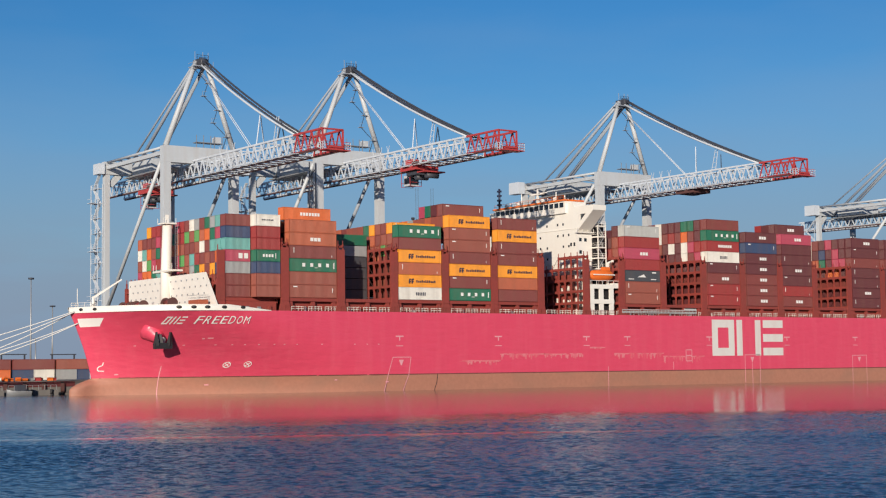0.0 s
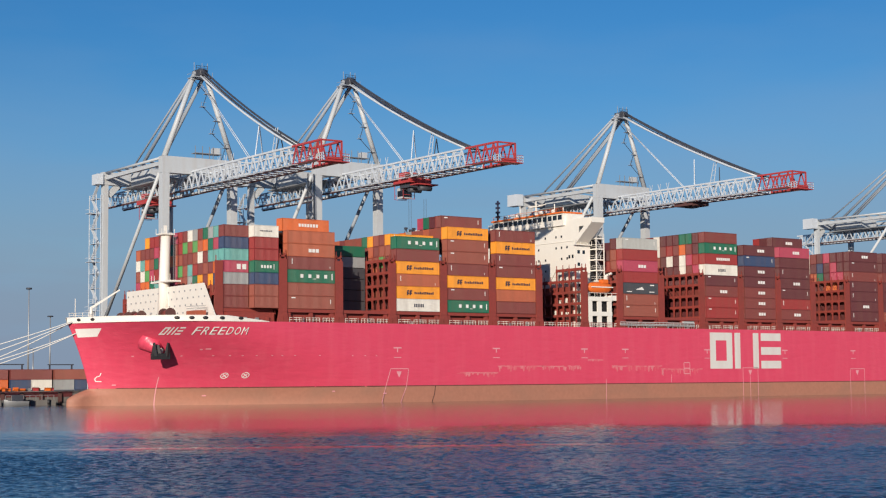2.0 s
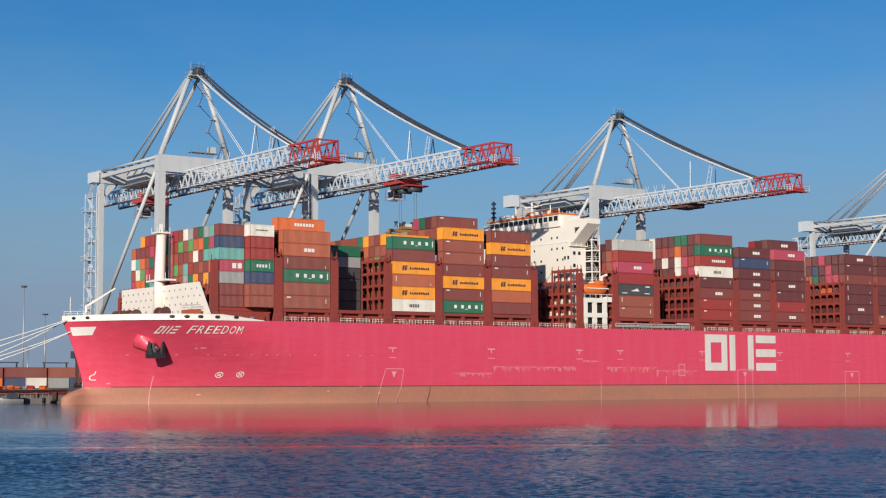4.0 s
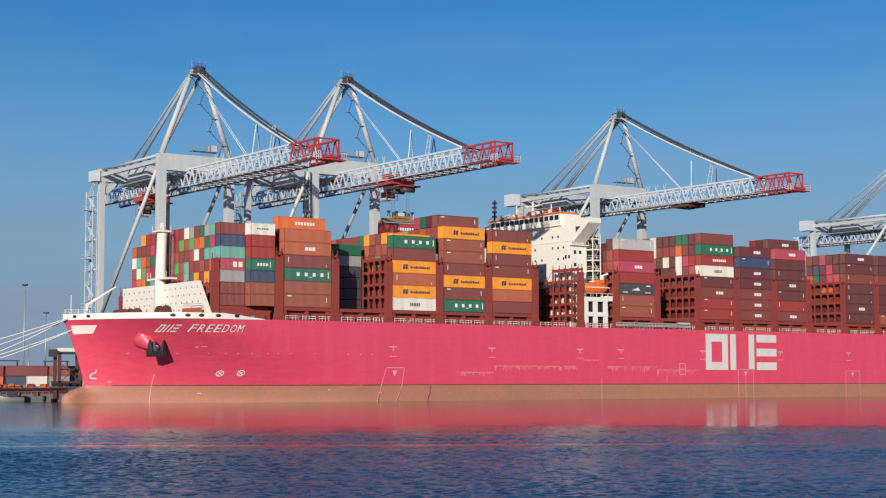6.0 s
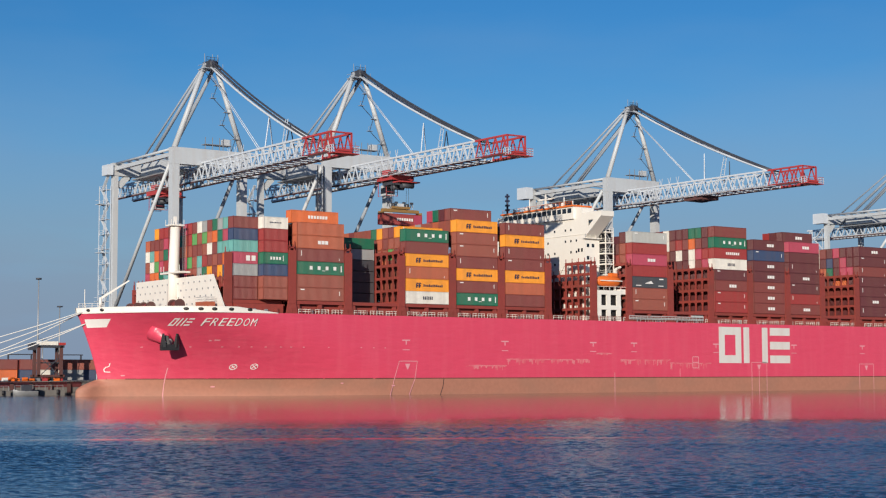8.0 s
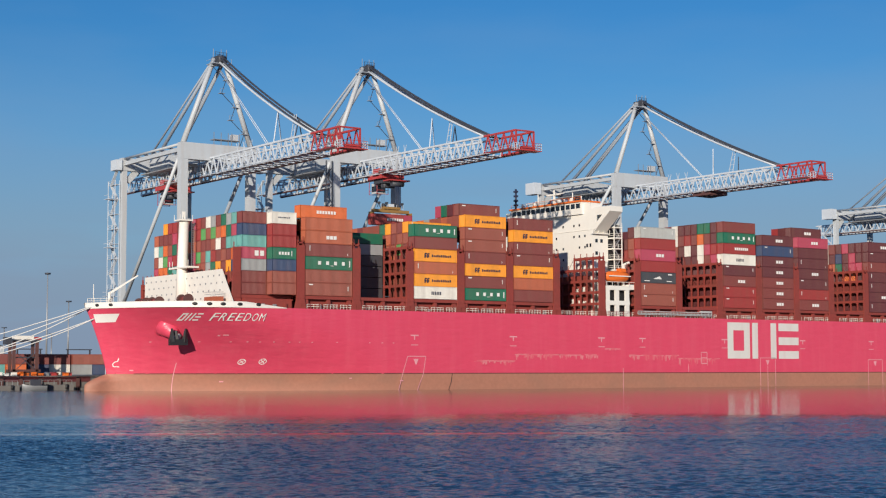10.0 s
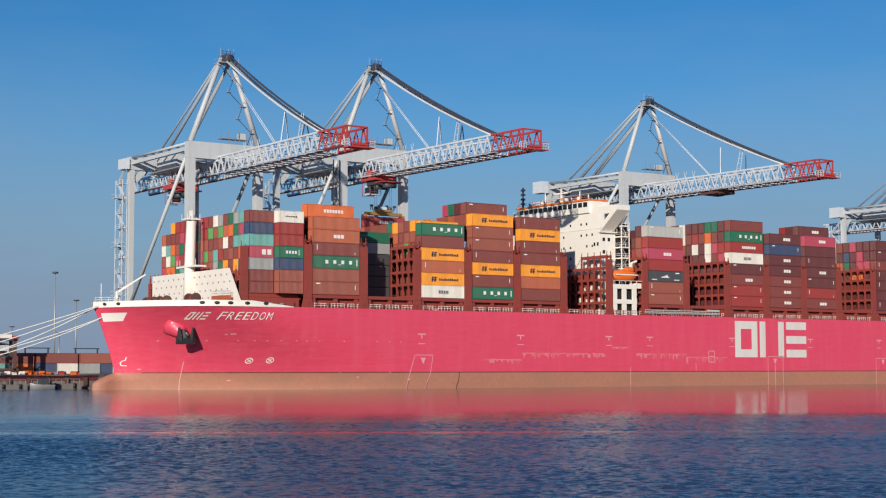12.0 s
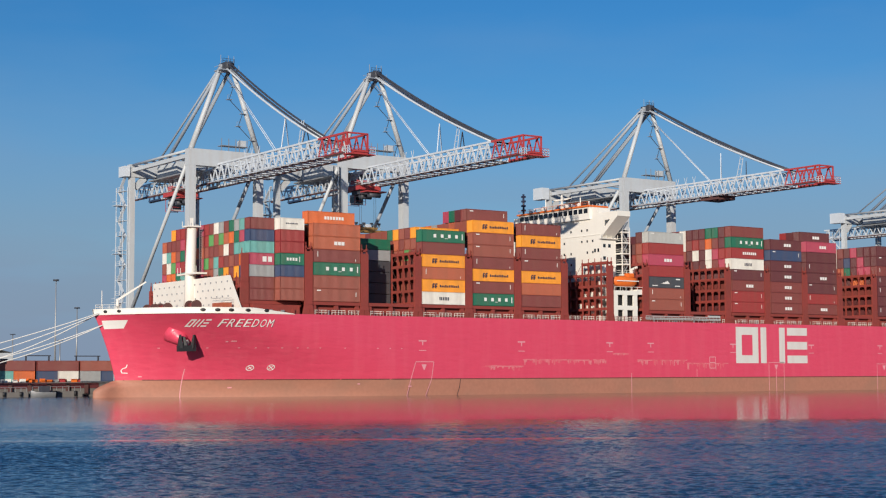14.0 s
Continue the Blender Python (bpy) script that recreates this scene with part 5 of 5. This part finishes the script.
    for h in (0.3, 0.9, 1.5):
        for x in (bx0 - 0.6, bx1 + 0.8):
            add("end_rail", lambda b: box(b, x, x + 0.1, tip + 2.4, tip + 5.2, z0 + h, z0 + h + 0.1), CRANE_WHITE)
        add("end_rail", lambda b: box(b, bx0 - 0.6, bx1 + 0.9, tip + 2.4, tip + 2.5, z0 + h, z0 + h + 0.1), CRANE_RED)
    for x in (bx0 - 0.6, bx1 + 0.8):
        for y in (tip + 2.4, tip + 3.3, tip + 4.2, tip + 5.1):
            add("end_stanchion", lambda b: box(b, x, x + 0.12, y, y + 0.12, z0 - 0.1, z0 + 1.6), CRANE_WHITE)
    add("end_winch", lambda b: box(b, bx0 + 0.8, bx1 - 0.8, tip + 2.8, tip + 4.0, z0 - 0.1, z0 + 0.8), CRANE_RED)
    # forestays
    for x in (bx0, bx1):
        s = -1 if x == bx0 else 1
        for zoff, mat, r, yend in ((0.0, CRANE_WHITE, 0.27, red + 1.5), (1.3, CRANE_DARK, 0.25, red + 0.5)):
            add("forestay", lambda b: tube(b, [(mid + s * (0.55 + 0.35 * u), YW - 1 + (yend - YW + 1) * u, az - 1.5 + zoff * (1 - u) + (z1 + 0.2 - az + 1.5) * u - 2.6 * 4 * u * (1 - u) * 0.45) for u in (i / 10 for i in range(11))], r, 8), mat, "long forestay bar")
        add("inner_stay", lambda b: tube(b, [(mid + s * 0.2, YW - 1.2, az - 4), (mid + s * 0.3, 28.5, z1)], 0.09, 6), CRANE_WHITE)
    # access ladder that zigzags up the far mast leg
    foot, head = Vector((span, YW - 0.9, top)), Vector((mid + 1.4, YW - 1.2, az - 3))
    zig = [foot.lerp(head, k / 6) + Vector((-0.9 if k % 2 else -3.4, 0.4, 0)) for k in range(7)]
    for q0, q1 in zip(zig, zig[1:]):
        add("mast_ladder", lambda b: beam(b, q0, q1, 0.15, 0.12), CRANE_DARK)
    for q0 in zig[1:]:
        add("ladder_landing", lambda b: [box(b, q0.x - 0.7, q0.x + 0.7, q0.y - 0.6, q0.y + 0.6, q0.z - 0.1, q0.z), box(b, q0.x - 0.7, q0.x - 0.62, q0.y - 0.6, q0.y - 0.52, q0.z, q0.z + 1.1), box(b, q0.x - 0.7, q0.x + 0.7, q0.y - 0.6, q0.y - 0.54, q0.z + 1.04, q0.z + 1.1)], CRANE_STAY_AND_SHADE)
    # stay posts on the boom
    for y, h, mat in ((24.5, 8.0, CRANE_WHITE), (14.5, 4.6, CRANE_DARK)):
        add("stay_post", lambda b: [beam(b, (bx0 + 0.3, y - 2.2, z1), (mid, y, z1 + h), 0.22), beam(b, (bx1 - 0.3, y + 2.2, z1), (mid, y, z1 + h), 0.22)], mat)
    for ya, yb in ((16.8, 15.6), (18.4, 16.6)):
        add("stay_frame", lambda b: beam(b, (mid, ya, z1), (mid, yb, z1 + 6.2), 0.14), CRANE_WHITE)
    for k in range(4):
        add("stay_rung", lambda b: beam(b, (mid, 17.8 - k * 0.4, z1 + 1.2 + k * 1.4), (mid, 16.6 - k * 0.2, z1 + 1.2 + k * 1.4), 0.1), CRANE_WHITE)
    # aerials and rail forks along the boom top
    for y in (33, 36.5, 40):
        for d in (-0.6, 0.6):
            add("boom_fork", lambda b: beam(b, (bx0, y, z1), (bx0, y + d, z1 + 2.0), 0.1), CRANE_WHITE)
    # machinery house and gear between the legs
    add("machinery_house", lambda b: box(b, mid - 4.0, mid + 4.4, 76, 88, z1 - 0.2, z1 + 3.0), CRANE_GREY, "grey machinery house")
    add("machinery_deck", lambda b: box(b, mid - 5.6, mid + 5.6, 62, 90, z1 - 1.0, z1 - 0.7), STEEL)
    for y in (61, 65.5, 70):
        for x in (bx0, bx1):
            add("hanger", lambda b: beam(b, (x, y, z0), (x, y, top - 3), 0.4))
    for k in range(6):
        y = 60 + k * 5
        add("wind_brace", lambda b: beam(b, (0.3, y, top - 0.4), (span - 0.3, y + 4.5, top - 0.4), 0.35, 0.4))
    room = 2.8 if dz else 1.6
    add("box_room", lambda b: box(b, -1.1 - room, -1.1, YL - 1.5, YL + 1.5 + room * 0.6, top - 3.4, top + (0.3 if dz else -0.6)), CRANE_WHITE, "pale electrical room beside the leg")
    add("roof_hut", lambda b: box(b, span - 5.6, span - 4.0, YW - 0.9, YW + 0.9, top + 1.4, top + 3.0), CRANE_GREY)
    add("roof_hut_frame", lambda b: [box(b, x, x + 0.14, YW - 1, YW - 0.86, top, top + 3.2) for x in (span - 11, span - 9, span - 7, span - 6, span - 3.8)] and box(b, span - 11, span - 3.6, YW - 1.2, YW + 1.2, top + 1.3, top + 1.45), STEEL)
    # stair tower up the landside leg, with landings
    for k in range(13):
        z = QZ + 3 + k * 4.0
        add("stair_flight", lambda b: [beam(b, (-1.6, YL + (0.4 if k % 2 else 4.4), z), (-1.6, YL + (4.4 if k % 2 else 0.4), z + 4.0), 0.8, 0.18), box(b, -2.2, -0.9, YL + 0.2, YL + 4.8, z - 0.1, z)], CRANE_WHITE)
        add("stair_rail", lambda b: [box(b, -2.2, -2.15, YL + 0.2, YL + 4.8, z + h, z + h + 0.07) for h in (0.5, 1.05)] and [box(b, -2.2, -2.12, y, y + 0.08, z, z + 1.1) for y in (YL + 0.3, YL + 2.5, YL + 4.7)], CRANE_WHITE)
    for y in (YL + 0.2, YL + 4.8):
        for x in (-2.3, -1.0):
            add("stair_post", lambda b: box(b, x - 0.08, x + 0.08, y - 0.08, y + 0.08, QZ, top - 6), CRANE_WHITE)
    for k in range(4):
        z = QZ + 8 + k * 13
        add("stair_balcony", lambda b: box(b, -4.2, -1.0, YL + 0.5, YL + 3.0, z - 0.12, z), CRANE_WHITE)
        add("balcony_rail", lambda b: box(b, -4.2, -4.1, YL + 0.5, YL + 3.0, z + 0.95, z + 1.05), CRANE_WHITE)
    if lift:
        # lattice lift tower beside the waterside leg
        for x in (-3.4, -1.6):
            add("lift_chord", lambda b: box(b, x - 0.12, x + 0.12, YW - 1.2, YW - 0.96, QZ, top - 4), CRANE_DARK)
        for k in range(22):
            z = QZ + 2 + k * 2.4
            add("lift_lace", lambda b: beam(b, (-3.4 if k % 2 else -1.6, YW - 1.1, z), (-1.6 if k % 2 else -3.4, YW - 1.1, z + 2.4), 0.16), CRANE_DARK)
    return c


CRANES = ((2.6, 0.0, -12.5, 19.0, False), (46.9, 2.4, -18.0, 19.3, True), (145.7, 2.4, -19.3, 19.0, False), (284.9, 2.0, -18.0, 19.0, False))
for args in CRANES:
    quay_crane(*args)


def trolley(x, z, y=0.0, busy=True):
    """Red trolley with hanging cab; its origin lies on the rails."""
    t = thing("crane_trolley", "red crane trolley with a hanging cab under the boom", "trolley", "crane trolleys", (x, y, z))

    def add(name, build, mat, label=""):
        bm = bmesh.new()
        build(bm)
        return part(name, bm, mat, t, label)

    add("trolley_frame", lambda b: [box(b, -3.4, 3.4, -3.6, -2.8, -0.5, 0.6), box(b, -3.4, 3.4, 2.8, 3.6, -0.5, 0.6), box(b, -3.4, -2.6, -2.8, 2.8, -0.5, 0.6), box(b, 2.6, 3.4, -2.8, 2.8, -0.5, 0.6)], CRANE_RED if busy else WALK_RED, "trolley frame")
    if busy:
        add("winch_cover", lambda b: box(b, -2.8, 2.8, -1.4, 2.0, 0.6, 2.3), CRANE_RED)
        add("winch_motor", lambda b: box(b, -3.3, 0.5, -3.4, -1.5, 0.6, 1.6), WALK_RED)
    if not busy:
        add("sheave_beam", lambda b: box(b, -1.4, 1.4, -1.2, 1.2, -0.9, -0.5), CRANE_DARK)
        return t
    add("sheave_beam", lambda b: box(b, -2.4, 2.4, -2.2, 2.2, -1.6, -0.5), CRANE_DARK)
    add("hanging_walkway", lambda b: box(b, -3.2, 3.2, -6.8, -3.6, -1.4, -1.1), CRANE_RED)
    add("cab_hanger", lambda b: [beam(b, (x0, 3.2, -0.5), (x0, 3.6, -3.4), 0.3) for x0 in (-1.2, 1.2)], CRANE_DARK)
    add("cab_cage", lambda b: [box(b, x0, x0 + 0.12, y0, y0 + 0.12, -4.1, -0.6) for x0 in (-1.8, 1.7) for y0 in (1.6, 5.4)] and [box(b, -1.8, 1.8, y0, y0 + 0.1, z0, z0 + 0.1) for y0 in (1.6, 5.42) for z0 in (-4.1, -3.1)], CRANE_RED)
    for y0 in (-5.5, -1.0):
        add("cable_drum", lambda b: tube(b, [(-1.8, y0, -2.1), (1.8, y0, -2.1)], 0.7, 12), CRANE_DARK)
    cb = add("cab", lambda b: box(b, -1.3, 1.3, 2.2, 5.0, -3.9, -1.2), CRANE_GREY, "operator's cab")
    bm = bmesh.new()
    box(bm, -1.36, -1.28, 2.4, 4.8, -3.4, -1.9)
    part("cab_window", bm, GLASS_DARK, cb)
    bm = bmesh.new()
    box(bm, -1.1, 1.1, 2.12, 2.2, -3.6, -1.9)
    part("cab_window", bm, GLASS_DARK, cb)
    return t


T1 = trolley(2.6 + 9.5, 52.7, 82)
T2 = trolley(46.9 + 9.65, 55.1, 23)
T3 = trolley(145.7 + 9.5, 55.1, 26, False)
T4 = trolley(284.9 + 9.5, 54.7, 40, False)
# lifting frame with its ropes; the origin lies on the top of the headblock
spreader = thing("spreader", "yellow-brown container spreader hanging on steel ropes", "spreader")
YELLOW = material("worn_yellow_paint", (0.30, 0.17, 0.05), 0.55, stain=(0.2, 0.12, 0.05), stain_amount=0.5)


def sp(name, build, mat, label=""):
    bm = bmesh.new()
    build(bm)
    return part(name, bm, mat, spreader, label)


sp("headblock", lambda b: box(b, -2.6, 2.6, -0.9, 0.9, -1.3, -0.7), YELLOW)
for x in (-2.2, 2.2):
    sp("sheave", lambda b: tube(b, [(x - 0.3, 0, -0.4), (x + 0.3, 0, -0.4)], 0.6, 12), CRANE_DARK)
sp("telescope_beam", lambda b: box(b, -5.6, 5.6, -0.5, 0.5, -2.2, -1.4), YELLOW)
for x in (-6.05, 5.75):
    sp("end_beam", lambda b: box(b, x, x + 0.3, -1.2, 1.2, -2.65, -2.1), YELLOW)
for x in (-3.6, -1.2, 1.2, 3.6):
    sp("sheave_tower", lambda b: [beam(b, (x - 0.4, 0, -0.8), (x, 0, 0.5), 0.16), beam(b, (x + 0.4, 0, -0.8), (x, 0, 0.5), 0.16), box(b, x - 0.35, x + 0.35, -0.3, 0.3, 0.1, 0.6)], CRANE_DARK)
sp("cable_basket", lambda b: box(b, -0.8, 0.8, -0.6, 0.6, -0.7, 0.1), CRANE_WHITE)
sp("spreader_rail", lambda b: [box(b, x, x + 0.08, -0.85, -0.77, -1.4, -0.1) for x in (-3.4, -1.4, 1.4, 3.4)], CRANE_WHITE)
for x in (-2.3, 2.3):
    for y in (-0.5, 0.5):
        sp("hoist_rope", lambda b: tube(b, [(x, y, -0.5), (x, y, 8.2)], 0.045, 5), CABLE)
load = container(50.4, 27, 40, "rd", marks=("word7",), where="hanging from the spreader", group="")
bm = bmesh.new()
box(bm, 9.6, 12.0, -0.03, 0.01, 0.2, 2.7)
part("side_panel", bm, PAINTS["mg"], load, "pink panel at one end")

# ---- yard ----
YARD_Z = QZ
yr = random.Random(11)
FAR = []
for r, (yy, cols) in enumerate(((124.0, None), (129.0, None), (170.0, None))):
    n = 16 if r < 2 else 20
    for i in range(n):
        x = -62 + i * 12.7
        for k in range(2):
            if r == 0 and k == 1 and i == 13:
                continue
            if r == 0 and k == 0:
                for h in (0, 1):
                    col = ["gy", "nv", "dk", "te", "br", "nv", "te", "or", "nv", "wh"][(2 * i + h) % 10]
                    container(x + h * 6.1, yy, YARD_Z + k * 2.9, col, L20, HC, where="stacked in the yard", group="containers in the yard")
            elif r > 0:
                FAR.append((x, yy, YARD_Z + k * 2.9, yr.choice(("br", "br", "bn"))))
            else:
                container(x, yy, YARD_Z + k * 2.9, yr.choice(("br", "br", "br", "bn")), L40, HC, where="stacked in the yard", group="containers in the yard")
bm = bmesh.new()
for x, y, z, c in FAR:
    n0 = len(bm.faces)
    box(bm, x, x + L40, y, y + CW, z, z + HC - 0.05)
    bm.faces.ensure_lookup_table()
    for i in range(n0, len(bm.faces)):
        bm.faces[i].material_index = COLOURS.index(c)
tagged(new("yard_stacks", mesh_of("yard_stacks", bm, [PAINTS[k] for k in COLOURS])), "rows of oxide red containers deeper in the yard", "containers", kind="stuff")
# floodlight masts
fm = None
for x, y, h in ((7.65, 160, 28), (14.5, 160, 22.6), (9.2, 160, 12.5), (-22, 175, 20), (5, 190, 15)):
    m = Matrix.Translation((x, y, QZ - 0.04))
    if fm is None:
        fm = thing("floodlight_mast", "tall slender steel yard floodlight mast", "light mast", "yard floodlights")
        bm = bmesh.new()
        tube(bm, [(0, 0, 0), (0, 0, 31)], 0.32, 8, 0.14)
        part("pole", bm, STEEL, fm)
        bm = bmesh.new()
        tube(bm, [(0, 0, 30.4), (0, 0, 30.9)], 0.9, 10)
        part("lamp_ring", bm, CRANE_DARK, fm)
        fm.matrix_basis = m
    else:
        o = copy_thing(fm, m)
        o.scale = (1, 1, h / 31)
# pontoon and clutter at the quay foot ahead of the bow
for x0, x1, yy, hh in ((-52.0, -41.3, 47.5, 1.1), (-40.3, -28.0, 48.5, 1.25)):
    pon = thing("work_pontoon", "low grey work pontoon moored at the quay foot", "pontoon", "pontoons")
    bm = bmesh.new()
    box(bm, x0, x1, yy, yy + 4.5, -1.0, hh)
    part("float", bm, CONCRETE, pon)
    for k in range(3):
        x = x0 + 1.1 + k * (x1 - x0 - 2.9) / 2
        bm = bmesh.new()
        tube(bm, [(x, yy - 0.2, 0.2), (x, yy - 0.2, hh + 0.1)], 0.32, 8)
        part("fender", bm, DARK, pon)
    for k in range(9):
        x = x0 + 0.4 + k * (x1 - x0 - 0.8) / 8
        bm = bmesh.new()
        box(bm, x - 0.05, x + 0.05, yy + 0.2, yy + 0.3, hh, hh + 1.1)
        part("stanchion", bm, STEEL, pon)
    bm = bmesh.new()
    box(bm, x0 + 0.4, x1 - 0.4, yy + 0.2, yy + 0.27, hh + 1.05, hh + 1.13)
    part("handrail", bm, STEEL, pon)
for k in range(22):
    x = -53 + k * 1.25 + yr.random() * 0.4
    col = yr.choice((ORANGE, SHIP_WHITE, CRANE_RED, ORANGE, STEEL))
    t = thing("crate", f"{ {'safety_orange': 'orange', 'ship_white_paint': 'white', 'crane_red': 'red', 'galvanised_steel': 'grey'}[col.name] } storage crate on the quay edge", "crate", "quay crates", (x, 55.0 + yr.random() * 3, QZ))
    bm = bmesh.new()
    w, h = 0.6 + yr.random() * 0.9, 0.4 + yr.random() * 0.6
    box(bm, 0, w, 0, 1.0, 0, h)
    part("crate_body", bm, col, t)
    bm = bmesh.new()
    box(bm, -0.04, w + 0.04, -0.04, 1.04, h, h + 0.08)
    part("crate_lid", bm, col, t)
# low work boat between the pontoons
wb = thing("work_boat", "small grey work boat moored beside the pontoon", "boat")
bm = bmesh.new()
rows_b = []
for u, b, zz in ((0, 0.1, 1.5), (0.15, 0.9, 1.25), (0.45, 1.3, 1.1), (1, 1.25, 1.1)):
    x = -41.6 + u * 5.5
    rows_b.append([(x, 45.2 - b, zz), (x, 45.2 - b * 0.8, -0.2), (x, 45.2 + b * 0.8, -0.2), (x, 45.2 + b, zz)])
sheet(bm, rows_b)
part("boat_hull", bm, STEEL, wb)
bm = bmesh.new()
box(bm, -39.4, -37.4, 44.4, 46.0, 0.6, 2.5)
part("wheelhouse", bm, CRANE_DARK, wb)
# quay ladder frame and fender piles at the quay edge
for k in range(9):
    x = -62 + k * 4.6
    f = thing("fender_pile", "dark timber fender pile on the quay wall", "fender", "fender piles", (x, QY - 0.5, 0))
    bm = bmesh.new()
    box(bm, -0.3, 0.3, 0, 0.49, -1.0, QZ - 0.3)
    part("pile", bm, DARK, f)
    bm = bmesh.new()
    box(bm, -0.45, 0.45, -0.12, 0.0, 0.6, QZ - 0.6)
    part("rubbing_face", bm, WALK_RED, f)
# far shed and frames beyond the yard
shed = thing("warehouse", "pale grey arched warehouse far beyond the yard", "warehouse", "", (-8.0, 232.0, QZ - 0.05))
bm = bmesh.new()
ring_pts = [(28 * k / 12, 9.6 + 2.4 * math.sin(math.pi * k / 12)) for k in range(13)]
sheet(bm, [[(x, y, z) for x, z in ring_pts] for y in (0, 40)])
part("roof", bm, STEEL, shed)
bm = bmesh.new()
box(bm, 0, 28, 0.2, 39.8, 0, 9.6)
part("wall", bm, CRANE_GREY, shed)
for k in range(6):
    bm = bmesh.new()
    box(bm, 2 + k * 4.3, 4.6 + k * 4.3, 0.05, 0.18, 5.0, 7.6)
    part("window", bm, GLASS_DARK, shed)
gf = None
for k in range(7):
    m = Matrix.Translation((-40 + k * 17.5, 150 + (k % 2) * 5, QZ - 0.05))
    if gf is None:
        gf = thing("stacking_frame", "dark steel frame standing over the yard stacks", "frame", "yard frames")
        for x in (0, 7):
            bm = bmesh.new()
            box(bm, x - 0.2, x + 0.2, -0.2, 0.2, 0, 7.4)
            part("leg", bm, CRANE_DARK, gf)
        bm = bmesh.new()
        box(bm, -0.6, 7.6, -0.2, 0.2, 7.4, 7.7)
        part("beam", bm, CRANE_DARK, gf)
        gf.matrix_basis = m
    else:
        copy_thing(gf, m)
bm = bmesh.new()
box(bm, -160, -22, QY - 0.16, QY - 0.01, 1.9, 3.1)
structure("quay_trim", bm, PAINTS["dr"], "dark red rubbing strip along the quay wall", "trim")
# straddle carrier that drives along behind the berth
carrier = thing("straddle_carrier", "black and red straddle carrier driving through the yard", "straddle carrier")


def sc(name, build, mat, label=""):
    bm = bmesh.new()
    build(bm)
    return part(name, bm, mat, carrier, label)


for x in (-3.2, 3.2):
    for y in (-1.6, 1.6):
        sc("leg", lambda b: beam(b, (x, y, 1.0), (x, y, 9.3), 0.8, 0.7), WALK_RED)
for y in (-1.6, 1.6):
    sc("lower_beam", lambda b: box(b, -4.2, 4.2, y - 0.35, y + 0.35, 0.9, 1.5), WALK_RED)
    sc("upper_beam", lambda b: box(b, -4.0, 4.0, y - 0.35, y + 0.35, 8.9, 9.6), CRANE_DARK)
    for x in (-3.4, -1.2, 1.2, 3.4):
        sc("wheel", lambda b: tube(b, [(x, y - 0.25, 0.75), (x, y + 0.25, 0.75)], 0.75, 14), DARK)
sc("machine_deck", lambda b: box(b, -2.6, 2.2, -1.9, 1.9, 9.6, 10.6), SHIP_WHITE, "white machine cover")
sc("cab", lambda b: box(b, -5.4, -3.6, -1.0, 1.0, 8.2, 10.2), CRANE_DARK)
sc("hoist_frame", lambda b: box(b, -3.0, 3.0, -1.1, 1.1, 4.6, 4.9), CRANE_DARK)
for x in (-2.4, 2.4):
    sc("hoist_chain", lambda b: beam(b, (x, 0, 4.9), (x * 1.2, 0, 9.2), 0.12), CRANE_DARK)
    sc("cross_brace", lambda b: beam(b, (x, -1.6, 1.6), (-x, -1.6, 6.0), 0.18), CRANE_DARK)
sc("red_cap", lambda b: box(b, 2.4, 4.4, -1.8, 1.8, 9.6, 10.3), CRANE_RED)


# ---- what moves ----
def motions():
    way = ((0, 22.8), (1, 24.0), (2, 25.2), (3, 26.4), (5.5, 30.3), (6, 31.4), (6.5, 32.7), (7, 34.4), (7.5, 36.0), (8, 37.5), (10.5, 48.2), (11, 50.0), (12, 53.2), (12.5, 55.5), (13.2, 58.6), (14, 61.2))
    walk(T2, [(t, pose(56.55, y, 55.1)) for t, y in way])
    rise = {0: 41.6, 1: 41.8, 2: 42.2, 3: 43.0, 5.5: 46.0, 6: 46.8, 6.5: 47.5, 7: 47.9, 7.5: 48.1, 8: 48.1, 10.5: 47.4, 11: 47.4, 12: 47.0, 12.5: 46.7, 13.2: 46.0, 14: 44.8}
    walk(spreader, [(t, pose(56.55, y - 2.2, rise[t] + 0.4)) for t, y in way])
    walk(load, [(t, pose(56.55 - 6.095, y - 2.2 - 1.22, rise[t] + 0.4 - 2.65 - 2.9)) for t, y in way])
    walk(carrier, [(t, pose(x, 115, QZ)) for t, x in ((0, 22.0), (3, 13.0), (5.5, 5.2), (6, 3.4), (6.5, 1.4), (7, -1.2), (7.5, -3.9), (8, -6.5), (10.5, -18.2), (11, -20.4), (12.5, -26.5), (14, -36.0))])


motions()
